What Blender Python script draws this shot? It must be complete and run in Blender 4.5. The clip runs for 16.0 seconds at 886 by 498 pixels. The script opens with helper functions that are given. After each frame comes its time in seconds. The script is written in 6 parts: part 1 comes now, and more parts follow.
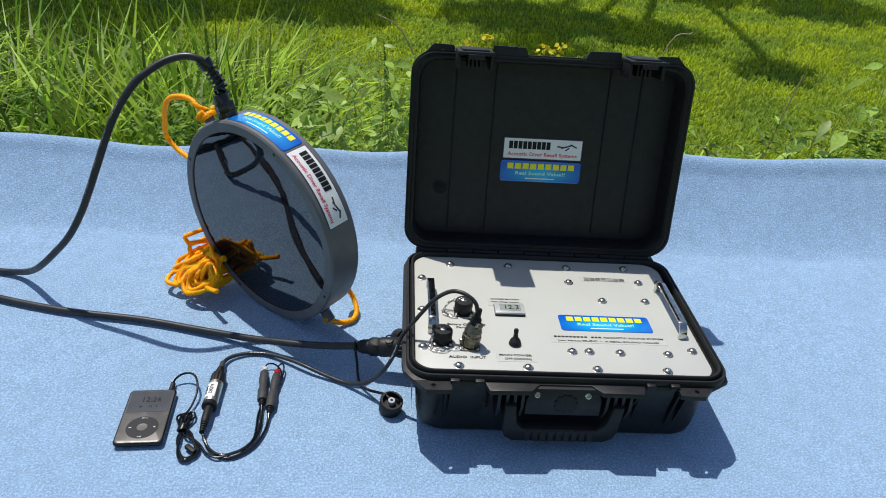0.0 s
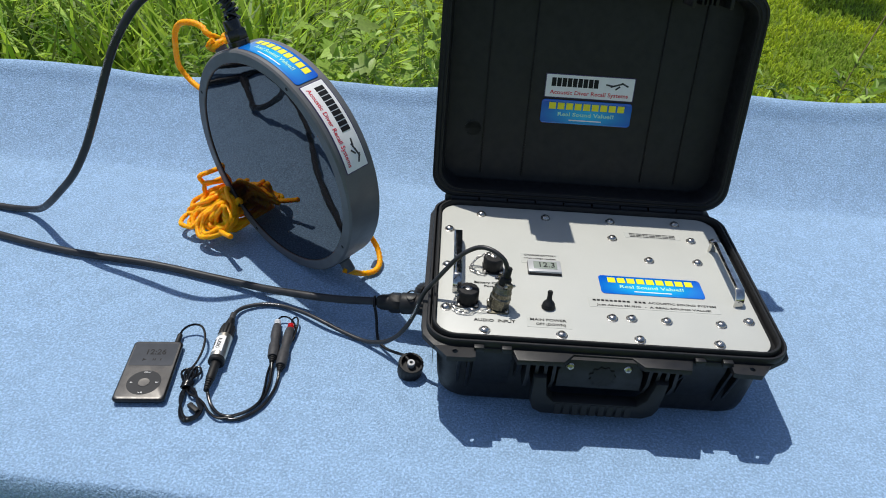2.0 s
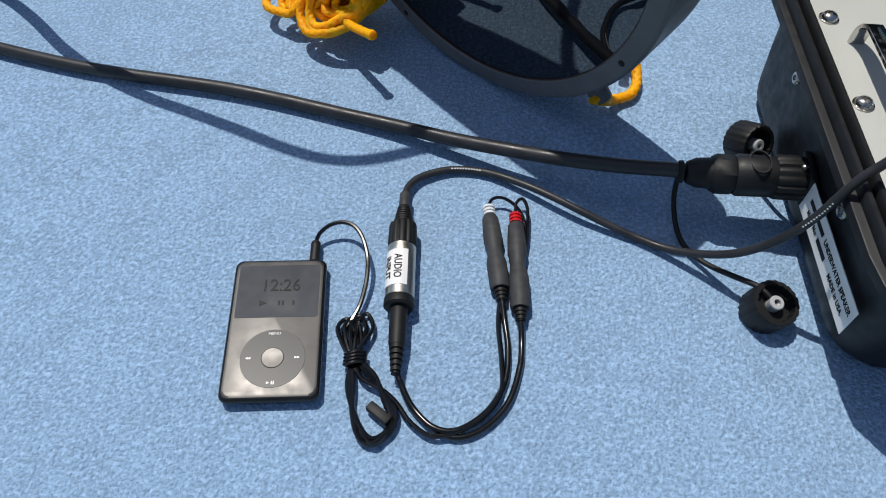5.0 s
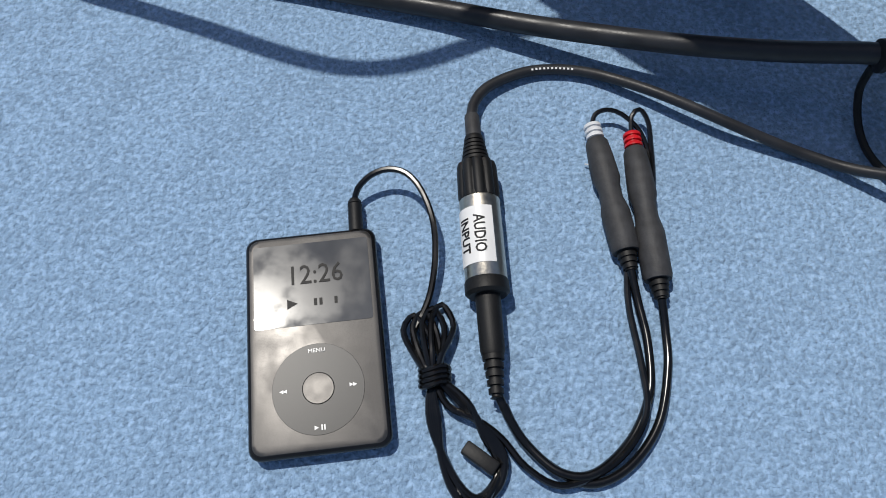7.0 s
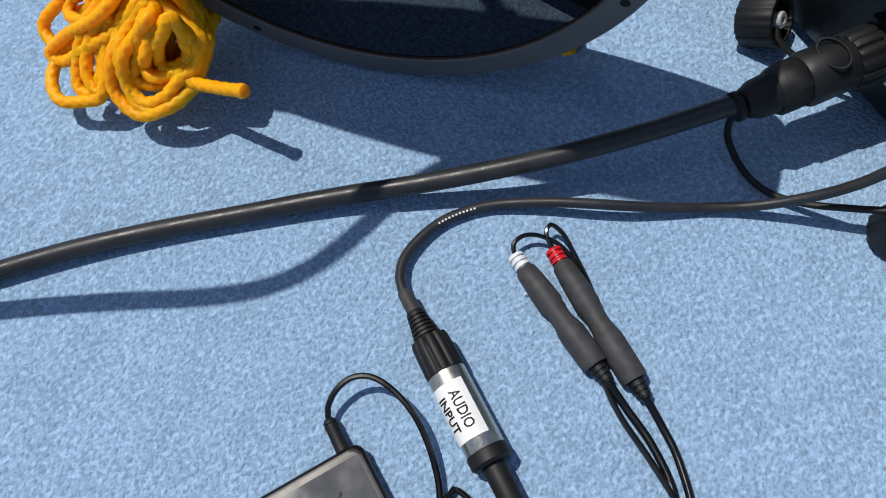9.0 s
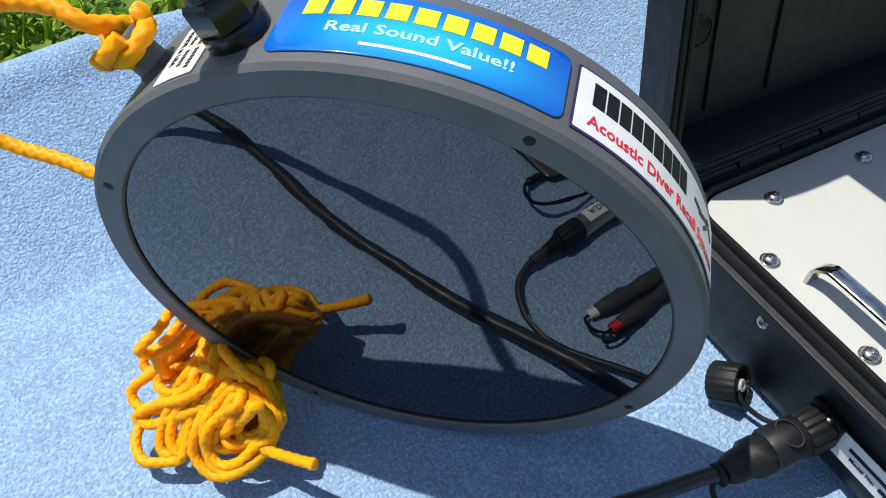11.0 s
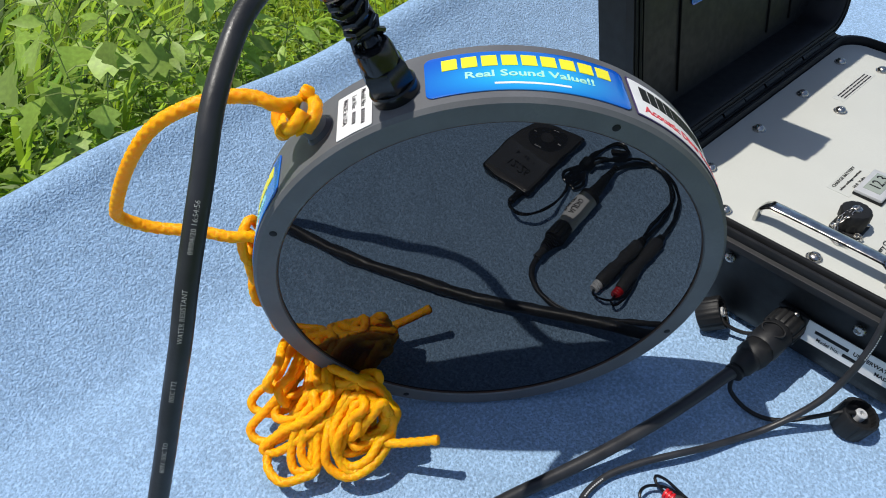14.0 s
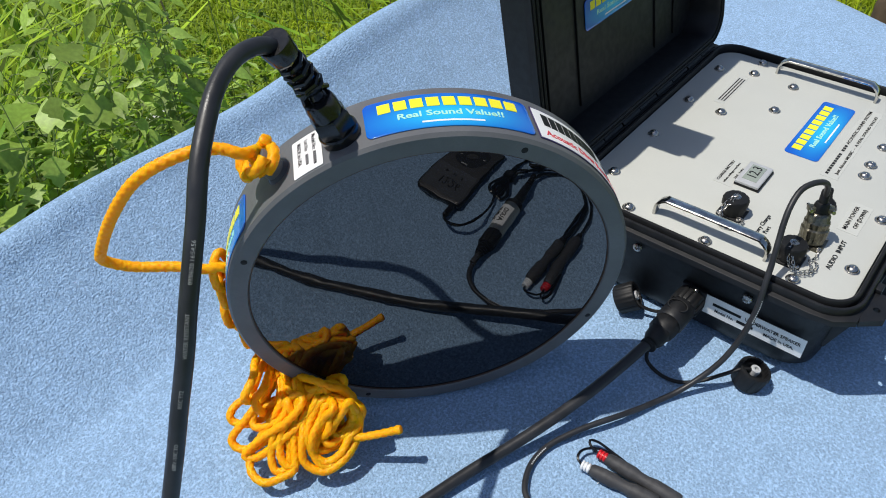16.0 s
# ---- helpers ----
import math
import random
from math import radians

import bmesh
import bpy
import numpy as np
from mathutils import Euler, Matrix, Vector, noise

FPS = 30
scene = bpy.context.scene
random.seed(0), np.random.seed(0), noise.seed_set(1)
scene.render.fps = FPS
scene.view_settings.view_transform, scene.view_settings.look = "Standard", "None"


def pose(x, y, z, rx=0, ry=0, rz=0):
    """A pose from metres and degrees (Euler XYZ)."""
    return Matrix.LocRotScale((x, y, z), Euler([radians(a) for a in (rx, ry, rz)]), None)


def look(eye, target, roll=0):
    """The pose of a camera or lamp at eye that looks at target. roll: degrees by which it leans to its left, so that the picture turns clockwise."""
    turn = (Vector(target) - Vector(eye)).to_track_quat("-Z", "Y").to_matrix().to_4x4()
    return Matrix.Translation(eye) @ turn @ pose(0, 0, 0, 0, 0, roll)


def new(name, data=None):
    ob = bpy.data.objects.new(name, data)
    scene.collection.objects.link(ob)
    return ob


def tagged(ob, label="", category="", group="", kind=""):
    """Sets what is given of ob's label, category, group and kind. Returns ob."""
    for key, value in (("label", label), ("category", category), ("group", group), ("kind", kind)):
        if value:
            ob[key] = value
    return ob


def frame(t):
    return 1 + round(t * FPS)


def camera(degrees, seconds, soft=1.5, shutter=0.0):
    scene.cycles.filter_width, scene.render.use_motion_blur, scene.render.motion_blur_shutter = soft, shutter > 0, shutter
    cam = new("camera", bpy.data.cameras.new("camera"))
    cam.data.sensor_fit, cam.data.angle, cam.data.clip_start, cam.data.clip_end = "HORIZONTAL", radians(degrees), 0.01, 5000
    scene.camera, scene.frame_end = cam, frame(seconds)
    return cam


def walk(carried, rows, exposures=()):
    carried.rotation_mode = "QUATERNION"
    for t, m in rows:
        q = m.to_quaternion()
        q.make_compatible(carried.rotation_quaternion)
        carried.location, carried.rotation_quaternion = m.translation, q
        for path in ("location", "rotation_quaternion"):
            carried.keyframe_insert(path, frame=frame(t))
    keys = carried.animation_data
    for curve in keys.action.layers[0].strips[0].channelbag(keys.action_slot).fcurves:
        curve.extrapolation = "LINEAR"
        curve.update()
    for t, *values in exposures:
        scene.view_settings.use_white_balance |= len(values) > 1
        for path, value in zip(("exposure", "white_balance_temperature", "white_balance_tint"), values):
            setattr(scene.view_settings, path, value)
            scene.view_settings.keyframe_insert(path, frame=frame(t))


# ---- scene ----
cam = camera(62.0, 16.0, soft=1.0)
PATH = [
    (0, (-0.072, 0.102, 0.722), (0.064, 1.835, -0.267), 4.5),
    (0.5, (-0.056, 0.106, 0.715), (0.046, 1.833, -0.289), 4.8),
    (1, (0.002, 0.113, 0.714), (0.077, 1.822, -0.321), 5.3),
    (1.5, (0.027, 0.128, 0.697), (0.067, 1.81, -0.384), 4.9),
    (2, (-0.044, 0.2, 0.687), (-0.022, 1.842, -0.456), 4.1),
    (2.5, (-0.133, 0.297, 0.657), (-0.115, 1.879, -0.566), 3.2),
    (3, (-0.187, 0.354, 0.638), (-0.164, 1.87, -0.667), 2.9),
    (3.5, (-0.226, 0.399, 0.616), (-0.225, 1.853, -0.758), 2.6),
    (4, (-0.22, 0.466, 0.586), (-0.231, 1.851, -0.857), 2.9),
    (4.5, (-0.231, 0.546, 0.534), (-0.255, 1.827, -1.002), 2.8),
    (5, (-0.288, 0.633, 0.435), (-0.285, 1.789, -1.197), 2.8),
    (5.2, (-0.298, 0.668, 0.384), (-0.277, 1.744, -1.302), 3.0),
    (7.5, (-0.341, 0.774, 0.334), (-0.317, 1.553, -1.508), -1.1),
    (8, (-0.316, 0.786, 0.348), (-0.222, 1.567, -1.491), 1.1),
    (8.5, (-0.331, 0.816, 0.346), (-0.131, 1.579, -1.492), -1.3),
    (9, (-0.344, 0.832, 0.367), (-0.063, 1.657, -1.433), -6.9),
    (9.5, (-0.337, 0.866, 0.409), (0.085, 1.71, -1.354), -3.9),
    (10, (-0.324, 0.886, 0.435), (0.177, 1.799, -1.273), -2.4),
    (10.2, (-0.334, 0.884, 0.446), (0.2, 1.874, -1.209), -1.9),
    (12.3, (-0.42, 0.885, 0.553), (0.232, 2.133, -0.867), 0.7),
    (12.5, (-0.431, 0.88, 0.551), (0.245, 2.131, -0.855), 0.5),
    (13, (-0.441, 0.851, 0.557), (0.331, 2.07, -0.828), 0.1),
    (13.5, (-0.497, 0.868, 0.56), (0.384, 2.023, -0.814), -0.9),
    (14, (-0.558, 0.869, 0.557), (0.418, 1.947, -0.816), -1.6),
    (14.5, (-0.57, 0.864, 0.556), (0.466, 1.885, -0.817), -1.8),
    (15, (-0.598, 0.839, 0.596), (0.474, 1.825, -0.774), -1.8),
    (15.5, (-0.614, 0.83, 0.615), (0.477, 1.81, -0.745), -2.1),
    (16, (-0.606, 0.826, 0.616), (0.501, 1.8, -0.736), -2.4),
]
EXPOSE = [(0.0, 0.0), (1.0, 0.0), (2.0, -0.05), (3.0, -0.06), (4.0, -0.14), (4.5, -0.19), (5.2, -0.35), (7.5, -0.50), (8.5, -0.44), (9.0, -0.26), (9.5, 0.08), (10.0, 0.24), (10.2, 0.26), (12.5, 0.16), (13.5, 0.06), (16.0, -0.05)]
walk(cam, [(t, look(eye, target, roll)) for t, eye, target, roll in PATH], EXPOSE)

# ---------------------------------------------------------------- light
world = bpy.data.worlds.new("sky")
scene.world = world
world.use_nodes = True
wn = world.node_tree.nodes
sky = wn.new("ShaderNodeTexSky")
sky.sky_type = "NISHITA"
sky.sun_disc = False
SUN = Vector((-0.262, 0.31, 1.0)).normalized()      # towards the sun
sky.sun_elevation = math.asin(SUN.z)
sky.sun_rotation = math.atan2(SUN.x, SUN.y)
world.node_tree.links.new(sky.outputs[0], wn["Background"].inputs[0])
wn["Background"].inputs[1].default_value = 0.110
sun_lamp = new("sun", bpy.data.lights.new("sun", "SUN"))
sun_lamp.data.energy, sun_lamp.data.angle, sun_lamp.data.color = 4.2, radians(0.53), (1.0, 0.955, 0.88)
sun_lamp.matrix_world = look(SUN * 20, (0, 0, 0))


# ---------------------------------------------------------------- materials
def material(name, colour, rough=0.5, metal=0.0, spec=0.5, vary=0.0, scale=40.0, fine=0.0, fine_scale=400.0,
             bump=0.0, bump_scale=300.0, ior=1.5, second=None, coat=0.0, sheen=0.0, rough_vary=0.0, random_value=0.0,
             island=False, translucent=0.0, fleck=0.0, relief=0.0012, soft_depth=0.0):
    m = bpy.data.materials.new(name)
    m.use_nodes = True
    nt = m.node_tree
    b = nt.nodes["Principled BSDF"]
    b.inputs["Base Color"].default_value = (*colour, 1)
    b.inputs["Roughness"].default_value = rough
    b.inputs["Metallic"].default_value = metal
    b.inputs["IOR"].default_value = ior
    b.inputs["Specular IOR Level"].default_value = spec
    b.inputs["Coat Weight"].default_value = coat
    b.inputs["Coat Roughness"].default_value = 0.06
    b.inputs["Sheen Weight"].default_value = sheen
    if soft_depth > 0:
        b.inputs["Subsurface Weight"].default_value = 0.65
        b.inputs["Subsurface Radius"].default_value = (1.0, 0.4, 0.04)
        b.inputs["Subsurface Scale"].default_value = soft_depth
    co = nt.nodes.new("ShaderNodeTexCoord").outputs["Object"]

    def noise_tex(s, detail=4.0):
        n = nt.nodes.new("ShaderNodeTexNoise")
        n.inputs["Scale"].default_value, n.inputs["Detail"].default_value = s, detail
        nt.links.new(co, n.inputs["Vector"])
        return n.outputs["Fac"]

    def mixed(a, b2, fac):
        mx = nt.nodes.new("ShaderNodeMix")
        mx.data_type = "RGBA"
        for sock, val in ((mx.inputs[6], a), (mx.inputs[7], b2), (mx.inputs[0], fac)):
            if isinstance(val, (tuple, float)):
                sock.default_value = val if isinstance(val, float) else (*val[:3], 1)
            else:
                nt.links.new(val, sock)
        return mx.outputs[2]

    def ramp(src, lo, hi):
        r = nt.nodes.new("ShaderNodeMapRange")
        r.inputs[1].default_value, r.inputs[2].default_value = lo, hi
        nt.links.new(src, r.inputs[0])
        return r.outputs[0]

    col = None
    if vary > 0:
        other = second or tuple(c * (1 - vary) for c in colour)
        col = mixed(colour, other, ramp(noise_tex(scale), 0.38, 0.64))
    if fine > 0:
        dark = tuple(c * (1 - fine) for c in colour)
        f = nt.nodes.new("ShaderNodeMath")
        f.operation = "MULTIPLY"
        nt.links.new(ramp(noise_tex(fine_scale, 4.0), 0.42, 0.64), f.inputs[0])
        f.inputs[1].default_value = 0.75
        col = mixed(col if col is not None else colour, dark, f.outputs[0])
    if fleck > 0:
        pale = tuple(min(0.9, c * (1 + fleck) + 0.04) for c in colour)
        f = nt.nodes.new("ShaderNodeMath")
        f.operation = "MULTIPLY"
        nt.links.new(ramp(noise_tex(fine_scale * 0.7, 5.0), 0.48, 0.66), f.inputs[0])
        f.inputs[1].default_value = 0.7
        col = mixed(col, pale, f.outputs[0])
    if random_value > 0:
        h = nt.nodes.new("ShaderNodeHueSaturation")
        src = nt.nodes.new("ShaderNodeNewGeometry").outputs["Random Per Island"] if island else nt.nodes.new("ShaderNodeObjectInfo").outputs["Random"]
        r = nt.nodes.new("ShaderNodeMapRange")
        r.inputs[3].default_value, r.inputs[4].default_value = 1 - random_value, 1 + random_value
        nt.links.new(src, r.inputs[0])
        nt.links.new(r.outputs[0], h.inputs["Value"])
        if col is None:
            h.inputs["Color"].default_value = (*colour, 1)
        else:
            nt.links.new(col, h.inputs["Color"])
        col = h.outputs[0]
    if col is not None:
        nt.links.new(col, b.inputs["Base Color"])
    if rough_vary > 0:
        r = nt.nodes.new("ShaderNodeMapRange")
        r.inputs[1].default_value, r.inputs[2].default_value = 0.35, 0.65
        r.inputs[3].default_value, r.inputs[4].default_value = rough - rough_vary, rough + rough_vary
        nt.links.new(noise_tex(scale * 1.7), r.inputs[0])
        nt.links.new(r.outputs[0], b.inputs["Roughness"])
    if bump > 0:
        bp = nt.nodes.new("ShaderNodeBump")
        bp.inputs["Strength"].default_value, bp.inputs["Distance"].default_value = min(1.0, bump), relief
        nt.links.new(noise_tex(bump_scale, 3.0), bp.inputs["Height"])
        nt.links.new(bp.outputs[0], b.inputs["Normal"])
    if translucent > 0:
        t = nt.nodes.new("ShaderNodeBsdfTranslucent")
        if col is not None:
            nt.links.new(col, t.inputs[0])
        else:
            t.inputs[0].default_value = (*colour, 1)
        mx = nt.nodes.new("ShaderNodeMixShader")
        mx.inputs[0].default_value = translucent
        nt.links.new(b.outputs[0], mx.inputs[1])
        nt.links.new(t.outputs[0], mx.inputs[2])
        nt.links.new(mx.outputs[0], nt.nodes["Material Output"].inputs[0])
    return m


FLEECE = material("blue_fleece", (0.290, 0.447, 0.655), 0.95, spec=0.15, vary=0.13, scale=34, fine=0.38, fine_scale=440, fleck=0.28, bump=1.0, bump_scale=440, relief=0.0026, sheen=0.2)
BLACK = material("black_case_plastic", (0.0095, 0.0102, 0.0122), 0.5, spec=0.4, vary=0.3, scale=60, bump=0.12, bump_scale=1500, rough_vary=0.08)
RUBBER = material("black_rubber", (0.0085, 0.0088, 0.0098), 0.55, spec=0.35, vary=0.3, scale=90, bump=0.1, bump_scale=900)
JACKET = material("black_cable_jacket", (0.027, 0.028, 0.032), 0.42, spec=0.4, vary=0.35, scale=50, bump=0.1, bump_scale=700, rough_vary=0.08)
GLOSSWIRE = material("glossy_black_wire", (0.005, 0.0052, 0.006), 0.2, vary=0.3, scale=80, rough_vary=0.05)
PANEL = material("painted_panel", (0.50, 0.51, 0.475), 0.42, vary=0.05, scale=14, fine=0.04, fine_scale=600, bump=0.04, bump_scale=900, rough_vary=0.06)
STEEL = material("stainless_steel", (0.55, 0.53, 0.50), 0.26, metal=1.0, vary=0.3, scale=300, rough_vary=0.1)
CHROME = material("polished_steel", (0.66, 0.65, 0.62), 0.14, metal=1.0, vary=0.35, scale=120, rough_vary=0.09)
OLIVE = material("olive_plated_metal", (0.20, 0.185, 0.14), 0.34, metal=0.9, vary=0.35, scale=200, rough_vary=0.1)
PVC = material("grey_pvc", (0.122, 0.126, 0.134), 0.5, vary=0.18, scale=35, fine=0.12, fine_scale=500, bump=0.06, bump_scale=600, rough_vary=0.07)
GLASS = material("black_gloss_face", (0.004, 0.0045, 0.006), 0.012, ior=1.88, spec=0.5, bump=0.5, bump_scale=11, relief=0.0007)
GLOSSBLACK = material("glossy_black_nylon", (0.009, 0.0095, 0.011), 0.2, vary=0.3, scale=80, rough_vary=0.06)
ORANGE_LINE = material("orange_seal", (0.05, 0.024, 0.014), 0.6)
ROPE = material("yellow_rope", (1.0, 0.405, 0.001), 0.5, spec=0.25, vary=0.15, scale=90, second=(1.0, 0.345, 0.001), fine=0.04, fine_scale=1500, soft_depth=0.011)
BLUE = material("blue_sticker", (0.005, 0.16, 0.66), 0.12, vary=1.0, scale=16, second=(0.01, 0.36, 0.78), coat=0.6)
art = BLUE.node_tree.nodes.new("ShaderNodeAttribute")
art.attribute_name = "print_tone"
tone = BLUE.node_tree.nodes.new("ShaderNodeMix")
tone.data_type = "RGBA"
tone.inputs[6].default_value, tone.inputs[7].default_value = (0.004, 0.085, 0.52, 1), (0.02, 0.50, 0.85, 1)
BLUE.node_tree.links.new(art.outputs["Fac"], tone.inputs[0])
BLUE.node_tree.links.new(tone.outputs[2], BLUE.node_tree.nodes["Principled BSDF"].inputs["Base Color"])
YELLOW = material("yellow_print", (0.87, 0.80, 0.03), 0.3)
CYAN = material("pale_green_print", (0.42, 0.80, 0.62), 0.3)
WHITE = material("white_sticker", (0.84, 0.84, 0.83), 0.35, vary=0.06, scale=70)
PAPER = material("clear_label_tape", (0.51, 0.52, 0.485), 0.22, vary=0.05, scale=40)
INK = material("black_print", (0.012, 0.012, 0.013), 0.5, spec=0.2)
REDINK = material("red_print", (0.62, 0.03, 0.05), 0.4)
PURPLE = material("dark_border_print", (0.04, 0.02, 0.10), 0.4)
SILVERPLASTIC = material("silver_plastic", (0.50, 0.51, 0.52), 0.32, metal=0.15, vary=0.1, scale=60)
LCD = material("lcd_grey", (0.29, 0.33, 0.29), 0.16, vary=0.1, scale=50)
IPOD = material("grey_anodised_aluminium", (0.132, 0.127, 0.123), 0.42, metal=0.7, vary=0.22, scale=50, fine=0.35, fine_scale=2500, rough_vary=0.06)
# the back's own dark metal; on the player's edge it paints a dark reflection
IPODBACK = material("dark_back_and_edge_reflection", (0.04, 0.04, 0.042), 0.25, metal=0.8, vary=0.2, scale=60)
SCREEN = material("player_screen", (0.085, 0.09, 0.10), 0.15, spec=0.16, vary=0.2, scale=30, rough_vary=0.08)
WHEEL = material("grey_touch_wheel", (0.024, 0.025, 0.028), 0.36, spec=0.3, vary=0.1, scale=60)
NICKEL = material("brushed_nickel", (0.62, 0.58, 0.50), 0.34, metal=1.0, vary=0.1, scale=400, rough_vary=0.06)
SHRINK = material("grey_heat_shrink", (0.050, 0.051, 0.055), 0.6, spec=0.35, vary=0.3, scale=150, bump=0.2, bump_scale=500)
RED = material("red_plastic", (0.62, 0.012, 0.02), 0.35, vary=0.15, scale=200)
WHITEP = material("white_plastic", (0.72, 0.74, 0.76), 0.4, vary=0.08, scale=200)

# ---------------------------------------------------------------- building helpers
ORIGIN = {}


def thing(name, at, label, category, group=""):
    """An Empty at a thing's base; its parts are built in world metres."""
    e = new(name)
    e.location = at
    ORIGIN[e.name] = Vector(at)
    return tagged(e, label, category, group)


def root(ob):
    while ob.parent:
        ob = ob.parent
    return ob


def smooth_mesh(me, angle=40):
    for p in me.polygons:
        p.use_smooth = True
    me.set_sharp_from_angle(angle=radians(angle))


def part(name, bm, mat, parent=None, label="", at=None, angle=40):
    """Links a bmesh, built in world metres (or round the origin, with at), as one mesh object under parent."""
    org = ORIGIN[root(parent).name] if parent else Vector((0, 0, 0))
    if at is None:
        bmesh.ops.translate(bm, vec=-org, verts=bm.verts)
    me = bpy.data.meshes.new(name)
    bm.to_mesh(me)
    bm.free()
    me.materials.append(mat)
    smooth_mesh(me, angle)
    return place(name, me, parent, label, at)


def place(name, me, parent, label="", at=None, turn=None):
    ob = new(name, me)
    org = ORIGIN[root(parent).name] if parent else Vector((0, 0, 0))
    ob.parent = parent
    if at is not None:
        ob.matrix_basis = Matrix.Translation(Vector(at) - org) @ (turn if turn else Matrix())
    if label:
        tagged(ob, label)
    return ob


def mesh_of(bm, mat, angle=40):
    me = bpy.data.meshes.new("piece")
    bm.to_mesh(me)
    bm.free()
    me.materials.append(mat)
    smooth_mesh(me, angle)
    return me


def box(x0, x1, y0, y1, z0, z1, bevel=0.0, seg=2, bm=None):
    b = bmesh.new()
    bmesh.ops.create_cube(b, size=1)
    bmesh.ops.scale(b, vec=(x1 - x0, y1 - y0, z1 - z0), verts=b.verts)
    bmesh.ops.translate(b, vec=((x0 + x1) / 2, (y0 + y1) / 2, (z0 + z1) / 2), verts=b.verts)
    if bevel:
        bmesh.ops.bevel(b, geom=b.edges[:], offset=bevel, segments=seg, affect="EDGES", profile=0.5)
    return join(bm, b)


def join(bm, b, m=None):
    """Adds b to bm (or returns b), after turning it by m."""
    if m is not None:
        bmesh.ops.transform(b, matrix=m, verts=b.verts)
    if bm is None:
        return b
    me = bpy.data.meshes.new("tmp")
    b.to_mesh(me)
    b.free()
    bm.from_mesh(me)
    bpy.data.meshes.remove(me)
    return bm


def frame_to(p, axis):
    """A matrix at p whose z runs along axis."""
    return Matrix.Translation(p) @ Vector(axis).normalized().to_track_quat("Z", "Y").to_matrix().to_4x4()


def lathe(profile, seg=32, m=None, bm=None, ribs=0, rib_depth=0.0, closed=True):
    """A turned body: profile rows of (radius, height) round z. ribs: flutes round it."""
    b = bmesh.new()
    rings = []
    for r, z in profile:
        ring = []
        for k in range(seg):
            a = 2 * math.pi * k / seg
            rr = r
            if ribs and r > 0.001:
                rr = r - rib_depth * (0.5 + 0.5 * math.cos(ribs * a)) ** 4
            ring.append(b.verts.new((rr * math.cos(a), rr * math.sin(a), z)))
        rings.append(ring)
    for r0, r1 in zip(rings, rings[1:]):
        for k in range(seg):
            b.faces.new((r0[k], r0[(k + 1) % seg], r1[(k + 1) % seg], r1[k]))
    if closed and profile[0][0] > 1e-6:
        b.faces.new(rings[0][::-1])
    if closed and profile[-1][0] > 1e-6:
        b.faces.new(rings[-1])
    bmesh.ops.remove_doubles(b, verts=b.verts, dist=1e-6)
    bmesh.ops.recalc_face_normals(b, faces=b.faces)
    return join(bm, b, m)


def spline(points, step=0.004, closed=False):
    """Catmull-Rom through the points, at even steps."""
    p = [Vector(q) for q in points]
    n = len(p)
    out = []
    for i in range(n if closed else n - 1):
        a, b2, c, d = (p[(i + k) % n] if closed else p[min(max(i + k, 0), n - 1)] for k in (-1, 0, 1, 2))
        cnt = max(2, int((c - b2).length / step))
        for k in range(cnt):
            t = k / cnt
            out.append(0.5 * (2 * b2 + (c - a) * t + (2 * a - 5 * b2 + 4 * c - d) * t * t + (3 * b2 - a - 3 * c + d) * t ** 3))
    if not closed:
        out.append(p[-1])
    return out


def frames_along(path, closed=False):
    n = len(path)
    tang = []
    for i in range(n):
        a, c = (path[(i - 1) % n], path[(i + 1) % n]) if closed else (path[max(i - 1, 0)], path[min(i + 1, n - 1)])
        tang.append((c - a).normalized() if (c - a).length > 1e-9 else Vector((0, 0, 1)))
    ref = Vector((0, 0, 1)) if abs(tang[0].z) < 0.9 else Vector((1, 0, 0))
    normal = tang[0].cross(ref).normalized()
    out = []
    for t in tang:
        normal = (normal - t * normal.dot(t))
        normal = normal.normalized() if normal.length > 1e-6 else t.orthogonal().normalized()
        out.append((t, normal, t.cross(normal)))
    return out


def tube(path, radius, sides=10, bm=None, closed=False, turn=0.0, offset=0.0, phase=0.0, cap=True):
    """A round body swept along path; radius is a number or a list. offset, turn: a strand that winds round the path."""
    b = bm or bmesh.new()
    fr = frames_along(path, closed)
    rings, run = [], 0.0
    for i, (p, (t, u, v)) in enumerate(zip(path, fr)):
        if i:
            run += (p - path[i - 1]).length
        r = radius[i] if isinstance(radius, list) else radius
        c = p
        if offset:
            a = phase + turn * run
            c = p + offset * (math.cos(a) * u + math.sin(a) * v)
        rings.append([b.verts.new(c + r * (math.cos(2 * math.pi * k / sides) * u + math.sin(2 * math.pi * k / sides) * v)) for k in range(sides)])
    pairs = list(zip(rings, rings[1:])) + ([(rings[-1], rings[0])] if closed else [])
    for r0, r1 in pairs:
        for k in range(sides):
            b.faces.new((r0[k], r0[(k + 1) % sides], r1[(k + 1) % sides], r1[k]))
    if cap and not closed:
        b.faces.new(rings[0][::-1])
        b.faces.new(rings[-1])
    return b


def rounded(hx, hy, r, seg=6):
    """A rounded rectangle round the origin, anticlockwise."""
    out = []
    for cx, cy, a0 in ((hx - r, hy - r, 0), (-hx + r, hy - r, 90), (-hx + r, -hy + r, 180), (hx - r, -hy + r, 270)):
        for k in range(seg + 1):
            a = radians(a0 + 90 * k / seg)
            out.append((cx + r * math.cos(a), cy + r * math.sin(a)))
    return out


